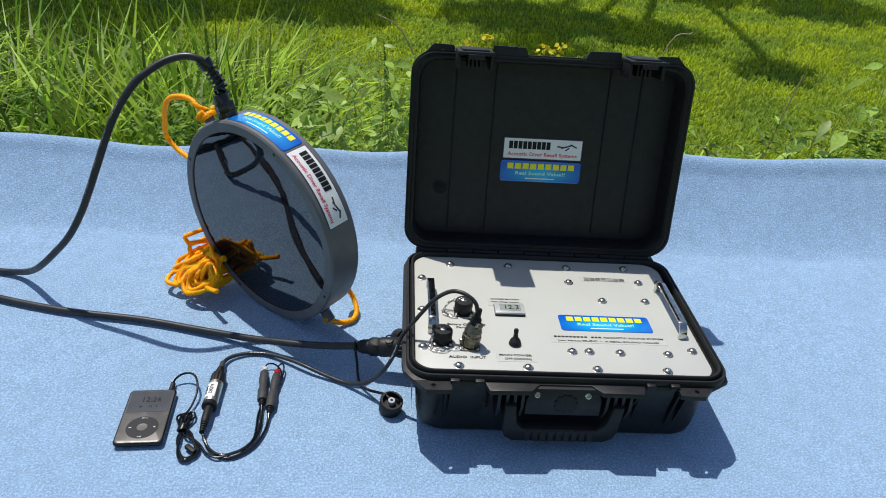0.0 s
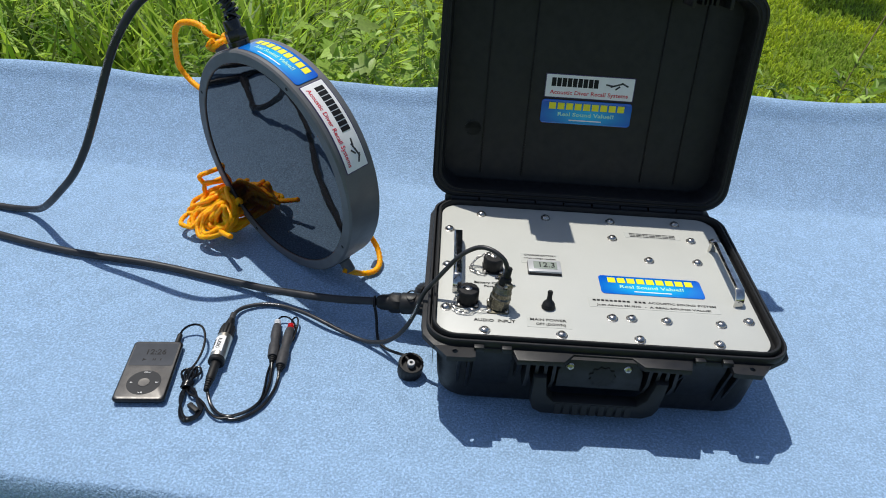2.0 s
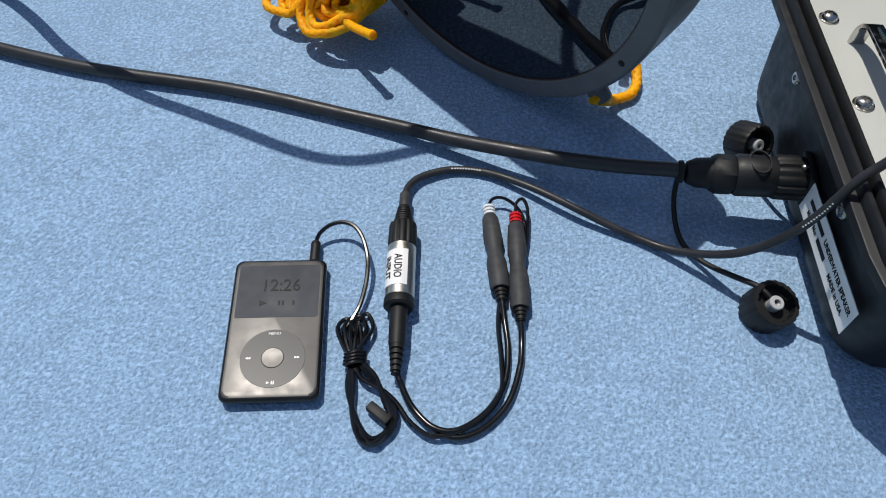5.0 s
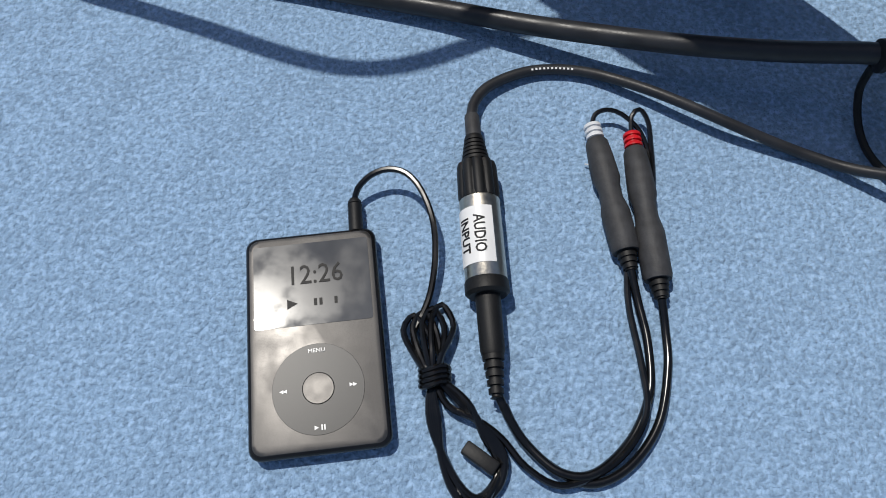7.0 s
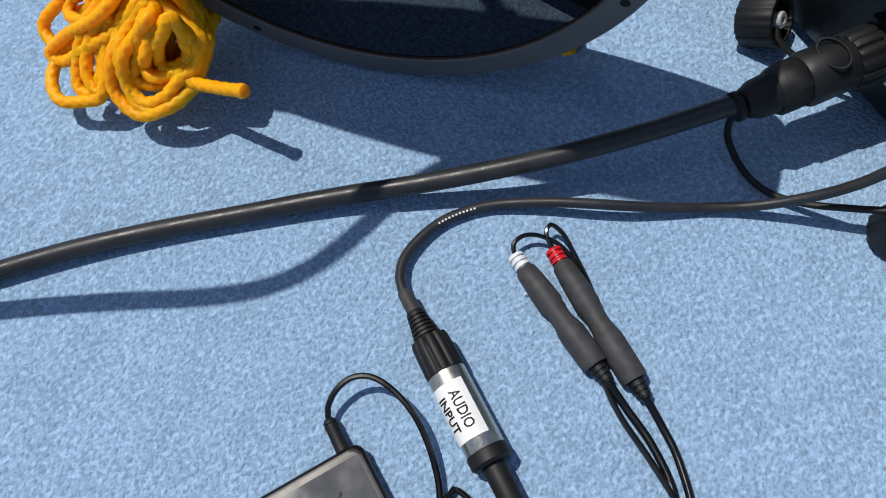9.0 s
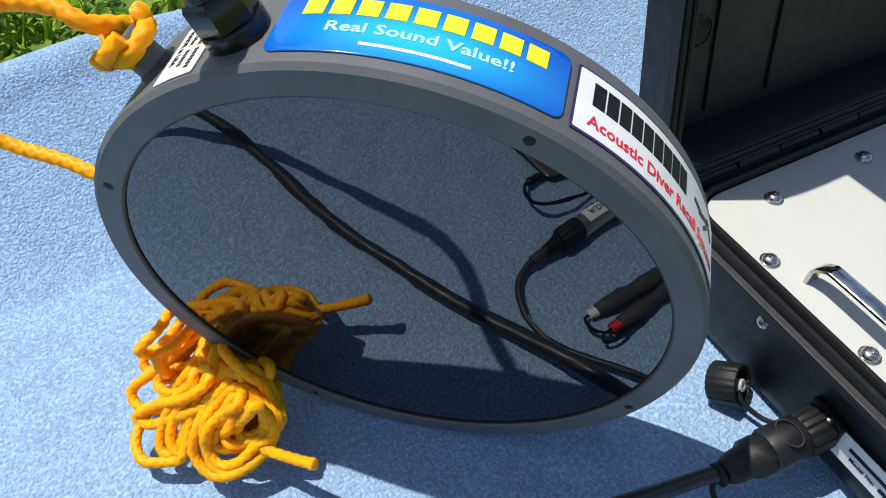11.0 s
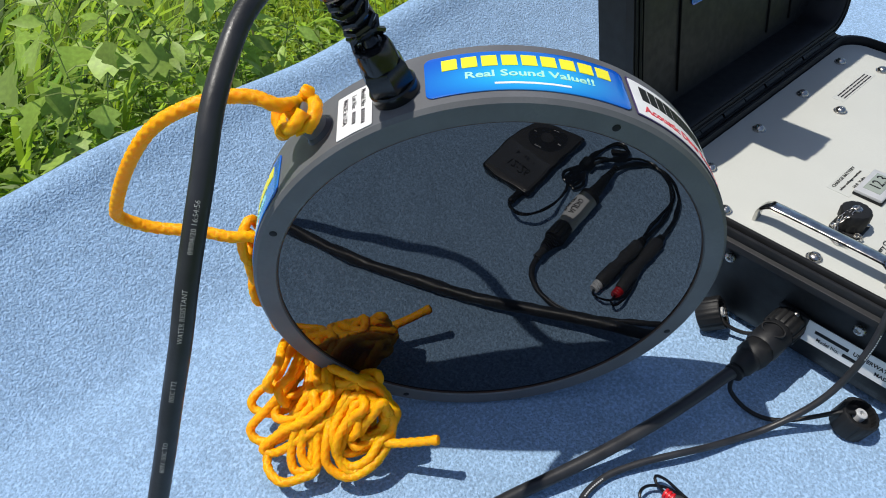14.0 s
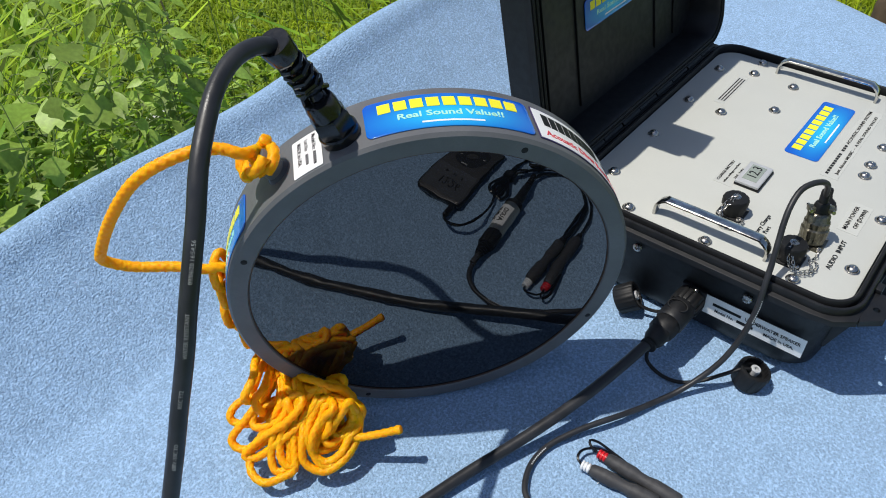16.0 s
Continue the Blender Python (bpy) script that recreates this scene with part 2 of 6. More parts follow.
def loft(sections, bm=None, cap0=True, cap1=True, m=None):
    """Skins rings of (x, y) lists at heights: rows of (outline, z)."""
    b = bmesh.new()
    rings = [[b.verts.new((x, y, z)) for x, y in o] for o, z in sections]
    for r0, r1 in zip(rings, rings[1:]):
        n = len(r0)
        for k in range(n):
            b.faces.new((r0[k], r0[(k + 1) % n], r1[(k + 1) % n], r1[k]))
    if cap0:
        b.faces.new(rings[0][::-1])
    if cap1:
        b.faces.new(rings[-1])
    bmesh.ops.recalc_face_normals(b, faces=b.faces)
    return join(bm, b, m)


def slab(outline, z0, z1, bm=None, bevel=0.0, m=None):
    """A plate with the given outline."""
    b = loft([(outline, z0), (outline, z1)])
    if bevel:
        top = [e for e in b.edges if all(abs(v.co.z - z1) < 1e-7 for v in e.verts)]
        bmesh.ops.bevel(b, geom=top, offset=bevel, segments=2, affect="EDGES", profile=0.5)
    return join(bm, b, m)


def holed(outline, centre, r, z0, z1, m=None, bm=None):
    """A plate with a round hole: the outline is met by rays from the hole's middle."""
    cx, cy = centre
    n = len(outline)
    inner, outer = [], []
    for k in range(40):
        dx, dy = math.cos(2 * math.pi * k / 40), math.sin(2 * math.pi * k / 40)
        far = None
        for (x0, y0), (x1, y1) in zip(outline, outline[1:] + outline[:1]):
            den = dx * (y1 - y0) - dy * (x1 - x0)
            if abs(den) < 1e-12:
                continue
            t = ((x0 - cx) * (y1 - y0) - (y0 - cy) * (x1 - x0)) / den
            u = ((x0 - cx) * dy - (y0 - cy) * dx) / den
            if t > 0 and -1e-6 <= u <= 1 + 1e-6 and (far is None or t < far):
                far = t
        inner.append((cx + r * dx, cy + r * dy))
        outer.append((cx + far * dx, cy + far * dy))
    b = loft([(inner, z0), (outer, z0), (outer, z1), (inner, z1), (inner, z0)], cap0=False, cap1=False)
    bmesh.ops.remove_doubles(b, verts=b.verts, dist=1e-6)
    bmesh.ops.recalc_face_normals(b, faces=b.faces)
    return join(bm, b, m)


def words(text, height, align="CENTER", bold=0.0, depth=0.00015, width=None, slant=0.0):
    """Writing in the built-in font, flat round the origin, reading along +x."""
    cu = bpy.data.curves.new("words", "FONT")
    cu.body, cu.size, cu.align_x, cu.align_y = text, height / 0.7, align, "CENTER"
    cu.offset, cu.extrude, cu.resolution_u, cu.shear = bold * height, depth, 2, slant
    ob = bpy.data.objects.new("words", cu)
    scene.collection.objects.link(ob)
    dg = bpy.context.evaluated_depsgraph_get()
    me = bpy.data.meshes.new_from_object(ob.evaluated_get(dg))
    b = bmesh.new()
    b.from_mesh(me)
    bpy.data.objects.remove(ob)
    bpy.data.curves.remove(cu)
    bpy.data.meshes.remove(me)
    if width and b.verts:
        xs = [v.co.x for v in b.verts]
        s = width / (max(xs) - min(xs))
        bmesh.ops.scale(b, vec=(s, 1, 1), verts=b.verts)
    return b


def bars(rows, depth=0.0002):
    """Plain printed bars: rows of (x0, x1, y0, y1)."""
    b = bmesh.new()
    for x0, x1, y0, y1 in rows:
        box(x0, x1, y0, y1, 0, depth, bm=b)
    return b


def wrap(bm, centre, axis_u, axis_v, axis_n, radius, mid, depth):
    """Bends flat artwork (x along the rim, y along the depth) onto the speaker's rim."""
    for v in bm.verts:
        a = mid + v.co.x / radius
        r = radius + v.co.z
        v.co = centre + r * (math.cos(a) * axis_u + math.sin(a) * axis_v) + axis_n * (depth - v.co.y)
    return bm

# ---------------------------------------------------------------- ground, table and cloth
GROUND = -0.75


def front_edge(x):
    return 0.706 - 0.075 * max(-0.2, min(0.6, x + 0.45)) + 0.002 * math.sin(14 * x)


def table_height(x, y):
    """Height of the cloth: level, rising over a roll at the back, falling away in front."""
    z = 0.0
    crest = 1.575 + 0.012 * math.sin(1.7 * x + 0.4)
    e = max(0.0, min(1.0, (x + 0.45) / 1.2))
    top = 0.1125 + 0.032 * e * e * (3 - 2 * e) + 0.0015 * math.sin(5.3 * x + 1.0)
    s = (y - 1.385) / (crest - 1.385)
    if s > 0:
        s = min(s, 1.0)
        z += top * (s ** 1.25 if s < 0.84 else 0.8042 + 0.1958 * math.sin((s - 0.84) / 0.16 * math.pi / 2))
    if y > crest:
        z = top - (y - crest) ** 2 * 22
    f = front_edge(x) - y
    if f > 0:
        z -= 110.0 * f * f if f < 0.025 else 0.06875 + (f - 0.025) * 5.5
    z += 0.0016 * noise.noise((x * 3.1, y * 3.4, 1.7)) * min(1, max(0, (y - 0.6) * 4))
    if y > 1.25:
        z += 0.014 * noise.noise((x * 4.0 + y * 2.5, y * 1.5, 5.0)) * min(1, (y - 1.25) * 6)
    if y > 1.0 and x > 0.45:
        z += 0.012 * noise.noise((x * 3.0 - y * 5.5, x * 2.0 + y, 9.0)) * min(1, (y - 1.0) * 4) * min(1, (x - 0.45) * 5)
    return z


def cloth_sheet():
    ys = list(np.linspace(0.60, 0.76, 54)) + list(np.linspace(0.77, 1.24, 60)) + list(np.linspace(1.25, 1.64, 60))
    b = bmesh.new()
    rows = []
    def end(y):
        return 0.905 + 0.47 * (y - 1.12) + 0.010 * math.sin(8 * y)

    def span(y):
        """Places across the cloth; the last ones round over the table's end and hang down."""
        e = end(y)
        out = [(-2.3 + (e - 0.05 + 2.3) * i / 240, 0.0) for i in range(241)]
        return out + [(e - 0.03, -0.003), (e - 0.012, -0.010), (e, -0.028), (e + 0.006, -0.06), (e + 0.02, -0.30), (e + 0.03, -0.48)]

    for y in ys:
        rows.append([b.verts.new((x, y, table_height(x, y) + dz)) for x, dz in span(y)])
    xs = [x for x, _ in span(1.1)]
    front = [b.verts.new((x, 0.545 + 0.012 * math.sin(9 * x), GROUND + 0.25)) for x, _ in span(0.6)]
    back = [b.verts.new((x, 1.665 + 0.01 * math.sin(7 * x), GROUND + 0.35)) for x, _ in span(1.64)]
    rows = [front] + rows + [back]
    for r0, r1 in zip(rows, rows[1:]):
        for k in range(len(xs) - 1):
            b.faces.new((r0[k], r0[k + 1], r1[k + 1], r1[k]))
    return b


cloth = part("tablecloth", cloth_sheet(), FLEECE, None, "", angle=80)
tagged(cloth, "light blue fleece cloth draped over a long table", "tablecloth", kind="structure")
sol = cloth.modifiers.new("thickness", "SOLIDIFY")
sol.thickness, sol.offset = 0.003, -1

WOODTOP = material("table_wood", (0.30, 0.20, 0.11), 0.6, vary=0.3, scale=12)
table = thing("folding_table", (0, 1.0, GROUND), "plain wooden table hidden under the blue cloth", "table")
part("tabletop", box(-2.2, 0.70, 0.72, 1.3, -0.045, -0.008, 0.004), WOODTOP, table)
part("rail", box(-2.2, 1.0, 1.545, 1.605, 0.0, 0.055, 0.02), WOODTOP, table)
for lx in (-2.1, 0.62):
    for ly in (0.76, 1.55):
        part("leg", box(lx - 0.03, lx + 0.03, ly - 0.03, ly + 0.03, GROUND, -0.045 if ly < 1 else 0.03, 0.004), WOODTOP, table)

LAWN = material("lawn_soil_and_grass", (0.15, 0.22, 0.03), 0.9, spec=0.1, vary=0.5, scale=1.3, second=(0.10, 0.15, 0.025), fine=0.45, fine_scale=60, bump=1.0, bump_scale=50)
b = bmesh.new()
N = 60
rows = []
for j in range(N + 1):
    yy = -60 + 240 * (j / N) ** 1.6 if j else -60
    rows.append([b.verts.new((-120 + 240 * i / N, yy, GROUND + 0.02 * noise.noise((i * 0.7, j * 0.7, 0)))) for i in range(N + 1)])
for r0, r1 in zip(rows, rows[1:]):
    for k in range(N):
        b.faces.new((r0[k], r0[k + 1], r1[k + 1], r1[k]))
tagged(part("ground", b, LAWN, None), "sunlit mown green lawn with patches of tree shade", "ground", kind="structure")

# ---------------------------------------------------------------- equipment case
CX = 0.166          # middle of the case across
HINGE = Vector((CX, 1.155, 0.118))
case = thing("equipment_case", (CX, 1.0, 0), "open black hard plastic equipment case with a white control panel", "case")


FX = 0.158      # middle of the case's front


def shell_base():
    cy = 0.995
    off = lambda o: [(x + 0.1655, yy + cy) for x, yy in o]
    b = bmesh.new()
    loft([(off(rounded(0.182, 0.127, 0.024)), 0.002), (off(rounded(0.190, 0.135, 0.03)), 0.0045), (off(rounded(0.1950, 0.139, 0.032)), 0.010), (off(rounded(0.1970, 0.141, 0.033)), 0.020), (off(rounded(0.199, 0.1425, 0.032)), 0.05),
          (off(rounded(0.2015, 0.144, 0.031)), 0.098), (off(rounded(0.202, 0.1455, 0.031)), 0.106)], bm=b, cap1=False)
    return b


def flange_outline():
    front = [(0.0, 0.832), (0.034, 0.832), (0.046, 0.8185), (0.100, 0.8175), (0.1045, 0.8330), (0.148, 0.8335), (0.1965, 0.8345)]
    right = [(FX + x, y) for x, y in front] + [(0.3800, 0.8500), (0.3835, 0.872), (0.3855, 1.118), (0.379, 1.138), (0.364, 1.150)]
    left = [(-0.032, 1.150), (-0.047, 1.138), (-0.0535, 1.118), (-0.0545, 0.872), (-0.0520, 0.852)] + [(FX - x, y) for x, y in front[::-1][:-1]]
    return right + left


def profile_slab(x0, x1, yz, bevel=0.001):
    """A block with the outline yz in the y-z plane, from x0 to x1."""
    return slab([(y, z) for y, z in yz], x0, x1, bevel=bevel, m=Matrix(((0, 0, 1, 0), (1, 0, 0, 0), (0, 1, 0, 0), (0, 0, 0, 1))))


part("base_shell", shell_base(), BLACK, case)
# rim with tie-down tabs
b = bmesh.new()
slab(flange_outline(), 0.1035, 0.1105, bm=b, bevel=0.0015)
part("rim_flange", b, BLACK, case)
for i, (hx, hy, r, z0, z1) in enumerate(((0.2145, 0.1585, 0.034, 0.110, 0.1185), (0.208, 0.152, 0.030, 0.110, 0.1215))):
    o = [(x + CX, y + 0.994) for x, y in rounded(hx, hy, r, 8)]
    inn = [(x + CX, y + 0.994) for x, y in rounded(hx - 0.0042, hy - 0.0042, r - 0.004, 8)]
    bb = loft([(o, z0), (o, z1 - 0.0012), ([(x + CX, y + 0.994) for x, y in rounded(hx - 0.001, hy - 0.001, r - 0.001, 8)], z1),
               ([(x + CX, y + 0.994) for x, y in rounded(hx - 0.0032, hy - 0.0032, r - 0.003, 8)], z1), (inn, z1 - 0.0012), (inn, z0)], cap0=False, cap1=False)
    part("sealing_ridge" if i else "rim_lip", bb, RUBBER if i else BLACK, case)
for sx in (-1, 1):
    tab = [(FX + sx * a, c) for a, c in ((0.148, 0.8350), (0.148, 0.8170), (0.181, 0.8165), (0.1965, 0.8350))]
    part("tie_tab", holed(tab, (FX + sx * 0.1715, 0.8260), 0.0032, 0.1037, 0.1104), BLACK, case)
    # latch catches and the flat they close on
    for cxx in (0.112, 0.144):
        part("latch_catch", box(FX + sx * cxx - 0.006, FX + sx * cxx + 0.006, 0.8290, 0.838, 0.1075, 0.1150, 0.0012), BLACK, case)
    part("latch_plate", profile_slab(FX + sx * 0.126 - 0.0225, FX + sx * 0.126 + 0.0225, [(0.860, 0.034), (0.860, 0.108), (0.8362, 0.108), (0.8372, 0.092), (0.8540, 0.034)]), BLACK, case)
    for rx, foot in ((0.096, 0.052), (0.165, 0.036), (0.1535, 0.030)):
        part("front_rib", profile_slab(FX + sx * rx - 0.0017, FX + sx * rx + 0.0017, [(0.862, foot - 0.006), (0.862, 0.1042), (0.8300 if rx > 0.1 else 0.824, 0.1042), (0.8340 if rx > 0.1 else 0.828, 0.090), (0.8520, foot)]), BLACK, case)
    # handle brackets
    for rx in (0.0555, 0.0655, 0.0755, 0.0860):
        part("handle_bracket", profile_slab(FX + sx * rx - 0.0022, FX + sx * rx + 0.0022, [(0.858, 0.056), (0.858, 0.1042), (0.8205, 0.1042), (0.8205, 0.080), (0.8300, 0.058)]), BLACK, case)
# plate in the middle with two screws and a cog badge
o = [(FX + x, z) for x, z in ((-0.050, 0.064), (0.050, 0.064), (0.050, 0.090), (0.041, 0.1080), (-0.041, 0.1080), (-0.050, 0.090))]
part("front_plate", slab(o, 0, 0.019, m=Matrix.Translation((0, 0.8455, 0)) @ Matrix.Rotation(radians(90), 4, "X"), bevel=0.0015), BLACK, case)
cog = [(FX + 0.0025 + (0.0160 if k % 4 < 2 else 0.0135) * math.cos(math.pi * k / 22), 0.0840 + (0.0160 if k % 4 < 2 else 0.0135) * math.sin(math.pi * k / 22)) for k in range(44)]
part("round_badge", slab(cog, 0, 0.0016, m=Matrix.Translation((0, 0.8267, 0)) @ Matrix.Rotation(radians(90), 4, "X"), bevel=0.0005), RUBBER, case)
for sx in (-1, 1):
    part("front_screw", lathe([(0.0047, 0), (0.0047, 0.0012), (0.0035, 0.0026), (0.0018, 0.0028), (0.0018, 0.0012), (0, 0.0012)], 18, frame_to((FX - 0.0035 + sx * 0.0335, 0.8267, 0.098), (0, -1, 0.15))), STEEL, case, "bright steel screw")


def carry_handle():
    o = [(FX + x, z) for x, z in ((-0.0785, 0.090), (-0.0775, 0.042), (-0.073, 0.029), (-0.062, 0.022), (0.062, 0.022), (0.073, 0.029), (0.0775, 0.042), (0.0785, 0.090), (0.0635, 0.090), (0.0590, 0.058), (0.050, 0.0465),
                                  (-0.050, 0.0465), (-0.0590, 0.058), (-0.0635, 0.090))]
    return slab(o, -0.0075, 0.0075, m=Matrix.Translation((0, 0.8330, -0.0010)) @ Matrix.Rotation(radians(97), 4, "X"), bevel=0.0035)


grip = part("carry_handle", carry_handle(), RUBBER, case)
RIB = mesh_of(box(-0.0043, 0.0043, -0.0026, 0.0010, -0.0095, 0.0095, 0.0010, 1), RUBBER)
for k in range(9):
    place("grip_rib", RIB, grip, at=(FX - 0.043 + k * 0.0105, 0.8225, 0.0330))

# control panel
def panel_outline():
    return [(x + 0.1635, y + 0.994) for x, y in rounded(0.2005, 0.1465, 0.027, 8)]


panel = part("control_panel", slab(panel_outline(), 0.108, 0.1145, bevel=0.0008), PANEL, case, "off-white painted control panel with round-headed screws")
TOP = 0.1145


def screw_mesh():
    b = lathe([(0.0070, 0), (0.0070, 0.0007), (0.0062, 0.0010), (0.0058, 0.0010), (0.0056, 0.0022), (0.0043, 0.0040), (0.0022, 0.0048), (0.0010, 0.0049), (0.0008, 0.0042), (0, 0.0042)], 22)
    return mesh_of(b, STEEL, 50)


SCREW = screw_mesh()
for i, (sx, sy) in enumerate(((0.021, 1.117), (0.115, 1.118), (0.210, 1.119), (0.306, 1.122), (-0.025, 1.073), (-0.026, 0.987), (-0.026, 0.899), (0.0205, 0.860),
                              (0.112, 0.860), (0.205, 0.860), (0.300, 0.860), (0.349, 0.906), (0.2065, 1.075), (0.320, 1.080), (0.249, 1.025), (0.316, 1.027),
                              (0.178, 0.897), (0.202, 0.898), (0.245, 0.897), (0.312, 0.897), (0.3535, 1.082))):
    place("panel_screw", SCREW, panel, at=(sx, sy, TOP), turn=Matrix.Rotation(i * 1.1, 4, "Z"))


def pull_handle(x, y0, y1):
    """A flat bent bar standing on the panel."""
    b = bmesh.new()
    path = spline([(x, y0, TOP), (x, y0 + 0.001, TOP + 0.012), (x, y0 + 0.008, TOP + 0.0195), (x, y0 + 0.02, TOP + 0.021), (x, y1 - 0.02, TOP + 0.021),
                   (x, y1 - 0.008, TOP + 0.0195), (x, y1 - 0.001, TOP + 0.012), (x, y1, TOP)], 0.003)
    fr = frames_along(path)
    rings = []
    for p, (t, u, v) in zip(path, fr):
        across, out = Vector((1, 0, 0)), t.cross(Vector((1, 0, 0)))
        rings.append([b.verts.new(p + across * sx * 0.0055 + out * sz * 0.0016) for sx, sz in ((-1, -0.6), (-0.85, -1), (0.85, -1), (1, -0.6), (1, 0.6), (0.85, 1), (-0.85, 1), (-1, 0.6))])
    for r0, r1 in zip(rings, rings[1:]):
        for k in range(8):
            b.faces.new((r0[k], r0[(k + 1) % 8], r1[(k + 1) % 8], r1[k]))
    b.faces.new(rings[0][::-1]), b.faces.new(rings[-1])
    bmesh.ops.recalc_face_normals(b, faces=b.faces)
    return b


part("pull_handle", pull_handle(-0.0135, 0.930, 1.048), CHROME, panel, "polished flat steel pull handle")
part("pull_handle", pull_handle(0.3435, 0.935, 1.058), CHROME, panel, "polished flat steel pull handle")


def flat(name, bm, mat, parent, x, y, z, spin=0.0, label=""):
    bmesh.ops.transform(bm, matrix=pose(x, y, z, 0, 0, spin), verts=bm.verts)
    return part(name, bm, mat, parent, label)


def brand_blocks(count, width, height, gap=0.22, x0=None):
    w = width / (count - gap)
    x0 = -width / 2 if x0 is None else x0
    return [(x0 + k * w, x0 + k * w + w * (1 - gap), -height / 2, height / 2) for k in range(count)]


def shifted(rows, dy):
    return [(x0, x1, y0 + dy, y1 + dy) for x0, x1, y0, y1 in rows]


def blue_sticker(w=0.134, h=0.0385):
    """Flat pieces of the blue sticker: (name, bmesh, material)."""
    base = slab(rounded(w / 2, h / 2, 0.005, 5), 0, 0.0007, bevel=0.0004)
    bmesh.ops.triangulate(base, faces=base.faces)
    for _ in range(4):
        bmesh.ops.subdivide_edges(base, edges=[e for e in base.edges if e.calc_length() > 0.006], cuts=1)
        bmesh.ops.triangulate(base, faces=base.faces)
    tone = base.verts.layers.float.new("print_tone")
    for v in base.verts:
        v[tone] = math.exp(-(v.co.x / (0.36 * w)) ** 2 - ((v.co.y + 0.12 * h) / (0.40 * h)) ** 2)
    letters = [bars([r], 0.0010) for r in shifted(brand_blocks(9, w * 0.83, h * 0.27), h * 0.24)]
    slogan = words("Real Sound Value!!", h * 0.155, bold=0.03, width=w * 0.62)
    bmesh.ops.translate(slogan, vec=(0, -h * 0.10, 0.0008), verts=slogan.verts)
    line = bars([(-w * 0.18, w * 0.18, -h * 0.36, -h * 0.315)], 0.0009)
    return [("sticker", base, BLUE)] + [("yellow_block", l, YELLOW) for l in letters] + [("lettering", slogan, CYAN), ("small_print", line, WHITE)]


def white_sticker(w=0.131, h=0.036):
    border = slab(rounded(w / 2, h / 2, 0.0008, 2), 0, 0.0004)
    base = slab(rounded(w / 2 - 0.0012, h / 2 - 0.0012, 0.0008, 2), 0.0003, 0.0006)
    letters = [bars([r], 0.0009) for r in shifted(brand_blocks(9, w * 0.52, h * 0.36, 0.16, -w * 0.43), h * 0.16)]
    red = words("Acoustic Diver Recall Systems", h * 0.165, bold=0.02, width=w * 0.88)
    bmesh.ops.translate(red, vec=(0, -h * 0.27, 0.0007), verts=red.verts)
    emblem = bmesh.new()
    for a, l, x, y in ((18, 0.020, w * 0.30, h * 0.17), (-25, 0.012, w * 0.385, h * 0.20), (-8, 0.012, w * 0.22, h * 0.14), (40, 0.008, w * 0.31, h * 0.05)):
        join(emblem, box(-l / 2, l / 2, -0.0012, 0.0012, 0, 0.0009), pose(x, y, 0, 0, 0, a))
    return [("sticker_border", border, PURPLE), ("sticker", base, WHITE)] + [("black_block", l, INK) for l in letters] + [("lettering", red, REDINK), ("emblem", emblem, SHRINK)]


def put_flat(pieces, parent, m, label=""):
    first = None
    for name, bm, mat in pieces:
        bmesh.ops.transform(bm, matrix=m, verts=bm.verts)
        ob = part(name, bm, mat, parent, label if first is None else "")
        first = first or ob


put_flat(blue_sticker(), panel, pose(0.2395, 0.9655, TOP + 0.0002), "glossy blue sticker with yellow print")
for txt, x, y, hh, wd in (("CHARGE BATTERY", 0.099, 1.0205, 0.0032, 0.044), ("when voltage reaches:", 0.0985, 1.0135, 0.0026, 0.043), ("10.8  Volts", 0.1005, 1.0065, 0.0026, 0.022),
                          ("Just About MUSIC  -  A REAL SOUND VALUE!", 0.235, 0.9225, 0.0033, 0.144), ("MAIN POWER", 0.098, 0.8855, 0.0042, 0.044), ("OFF (DOWN)", 0.101, 0.8775, 0.0042, 0.036),
                          ("AUDIO  INPUT", 0.033, 0.8785, 0.0048, 0.050), ("Battery Charge", 0.030, 0.9525, 0.0042, 0.042), ("Port", 0.0275, 0.9455, 0.0042, 0.012),
                          ("ACOUSTIC SOUND SYSTEM", 0.272, 0.9315, 0.0036, 0.086)):
    flat("lettering", words(txt, hh, bold=0.012, width=wd), INK, panel, x, y, TOP + 0.0006)
flat("small_print", bars([(-0.08 + 0.0054 * k, -0.0762 + 0.0054 * k, -0.0016, 0.0016) for k in range(9)] + [(-0.027 + 0.0052 * k, -0.0234 + 0.0052 * k, -0.0016, 0.0016) for k in range(3)]), INK, panel, 0.2385, 0.9315, TOP + 0.0005)
flat("small_print", bars([(-0.033 + 0.0095 * k, -0.0245 + 0.0095 * k, y - 0.0007, y + 0.0007) for k in range(7) for y in (-0.0035, 0, 0.0035)]), INK, panel, 0.266, 1.087, TOP + 0.0005)
for x0, x1, y0, y1 in ((0.153, 0.318, 0.918, 0.937), (0.226, 0.306, 1.081, 1.094), (0.0725, 0.126, 0.872, 0.892), (0.073, 0.125, 1.003, 1.0245)):
    part("label_tape", slab([(x0, y0), (x1, y0), (x1, y1), (x0, y1)], TOP, TOP + 0.0003), PAPER, panel)

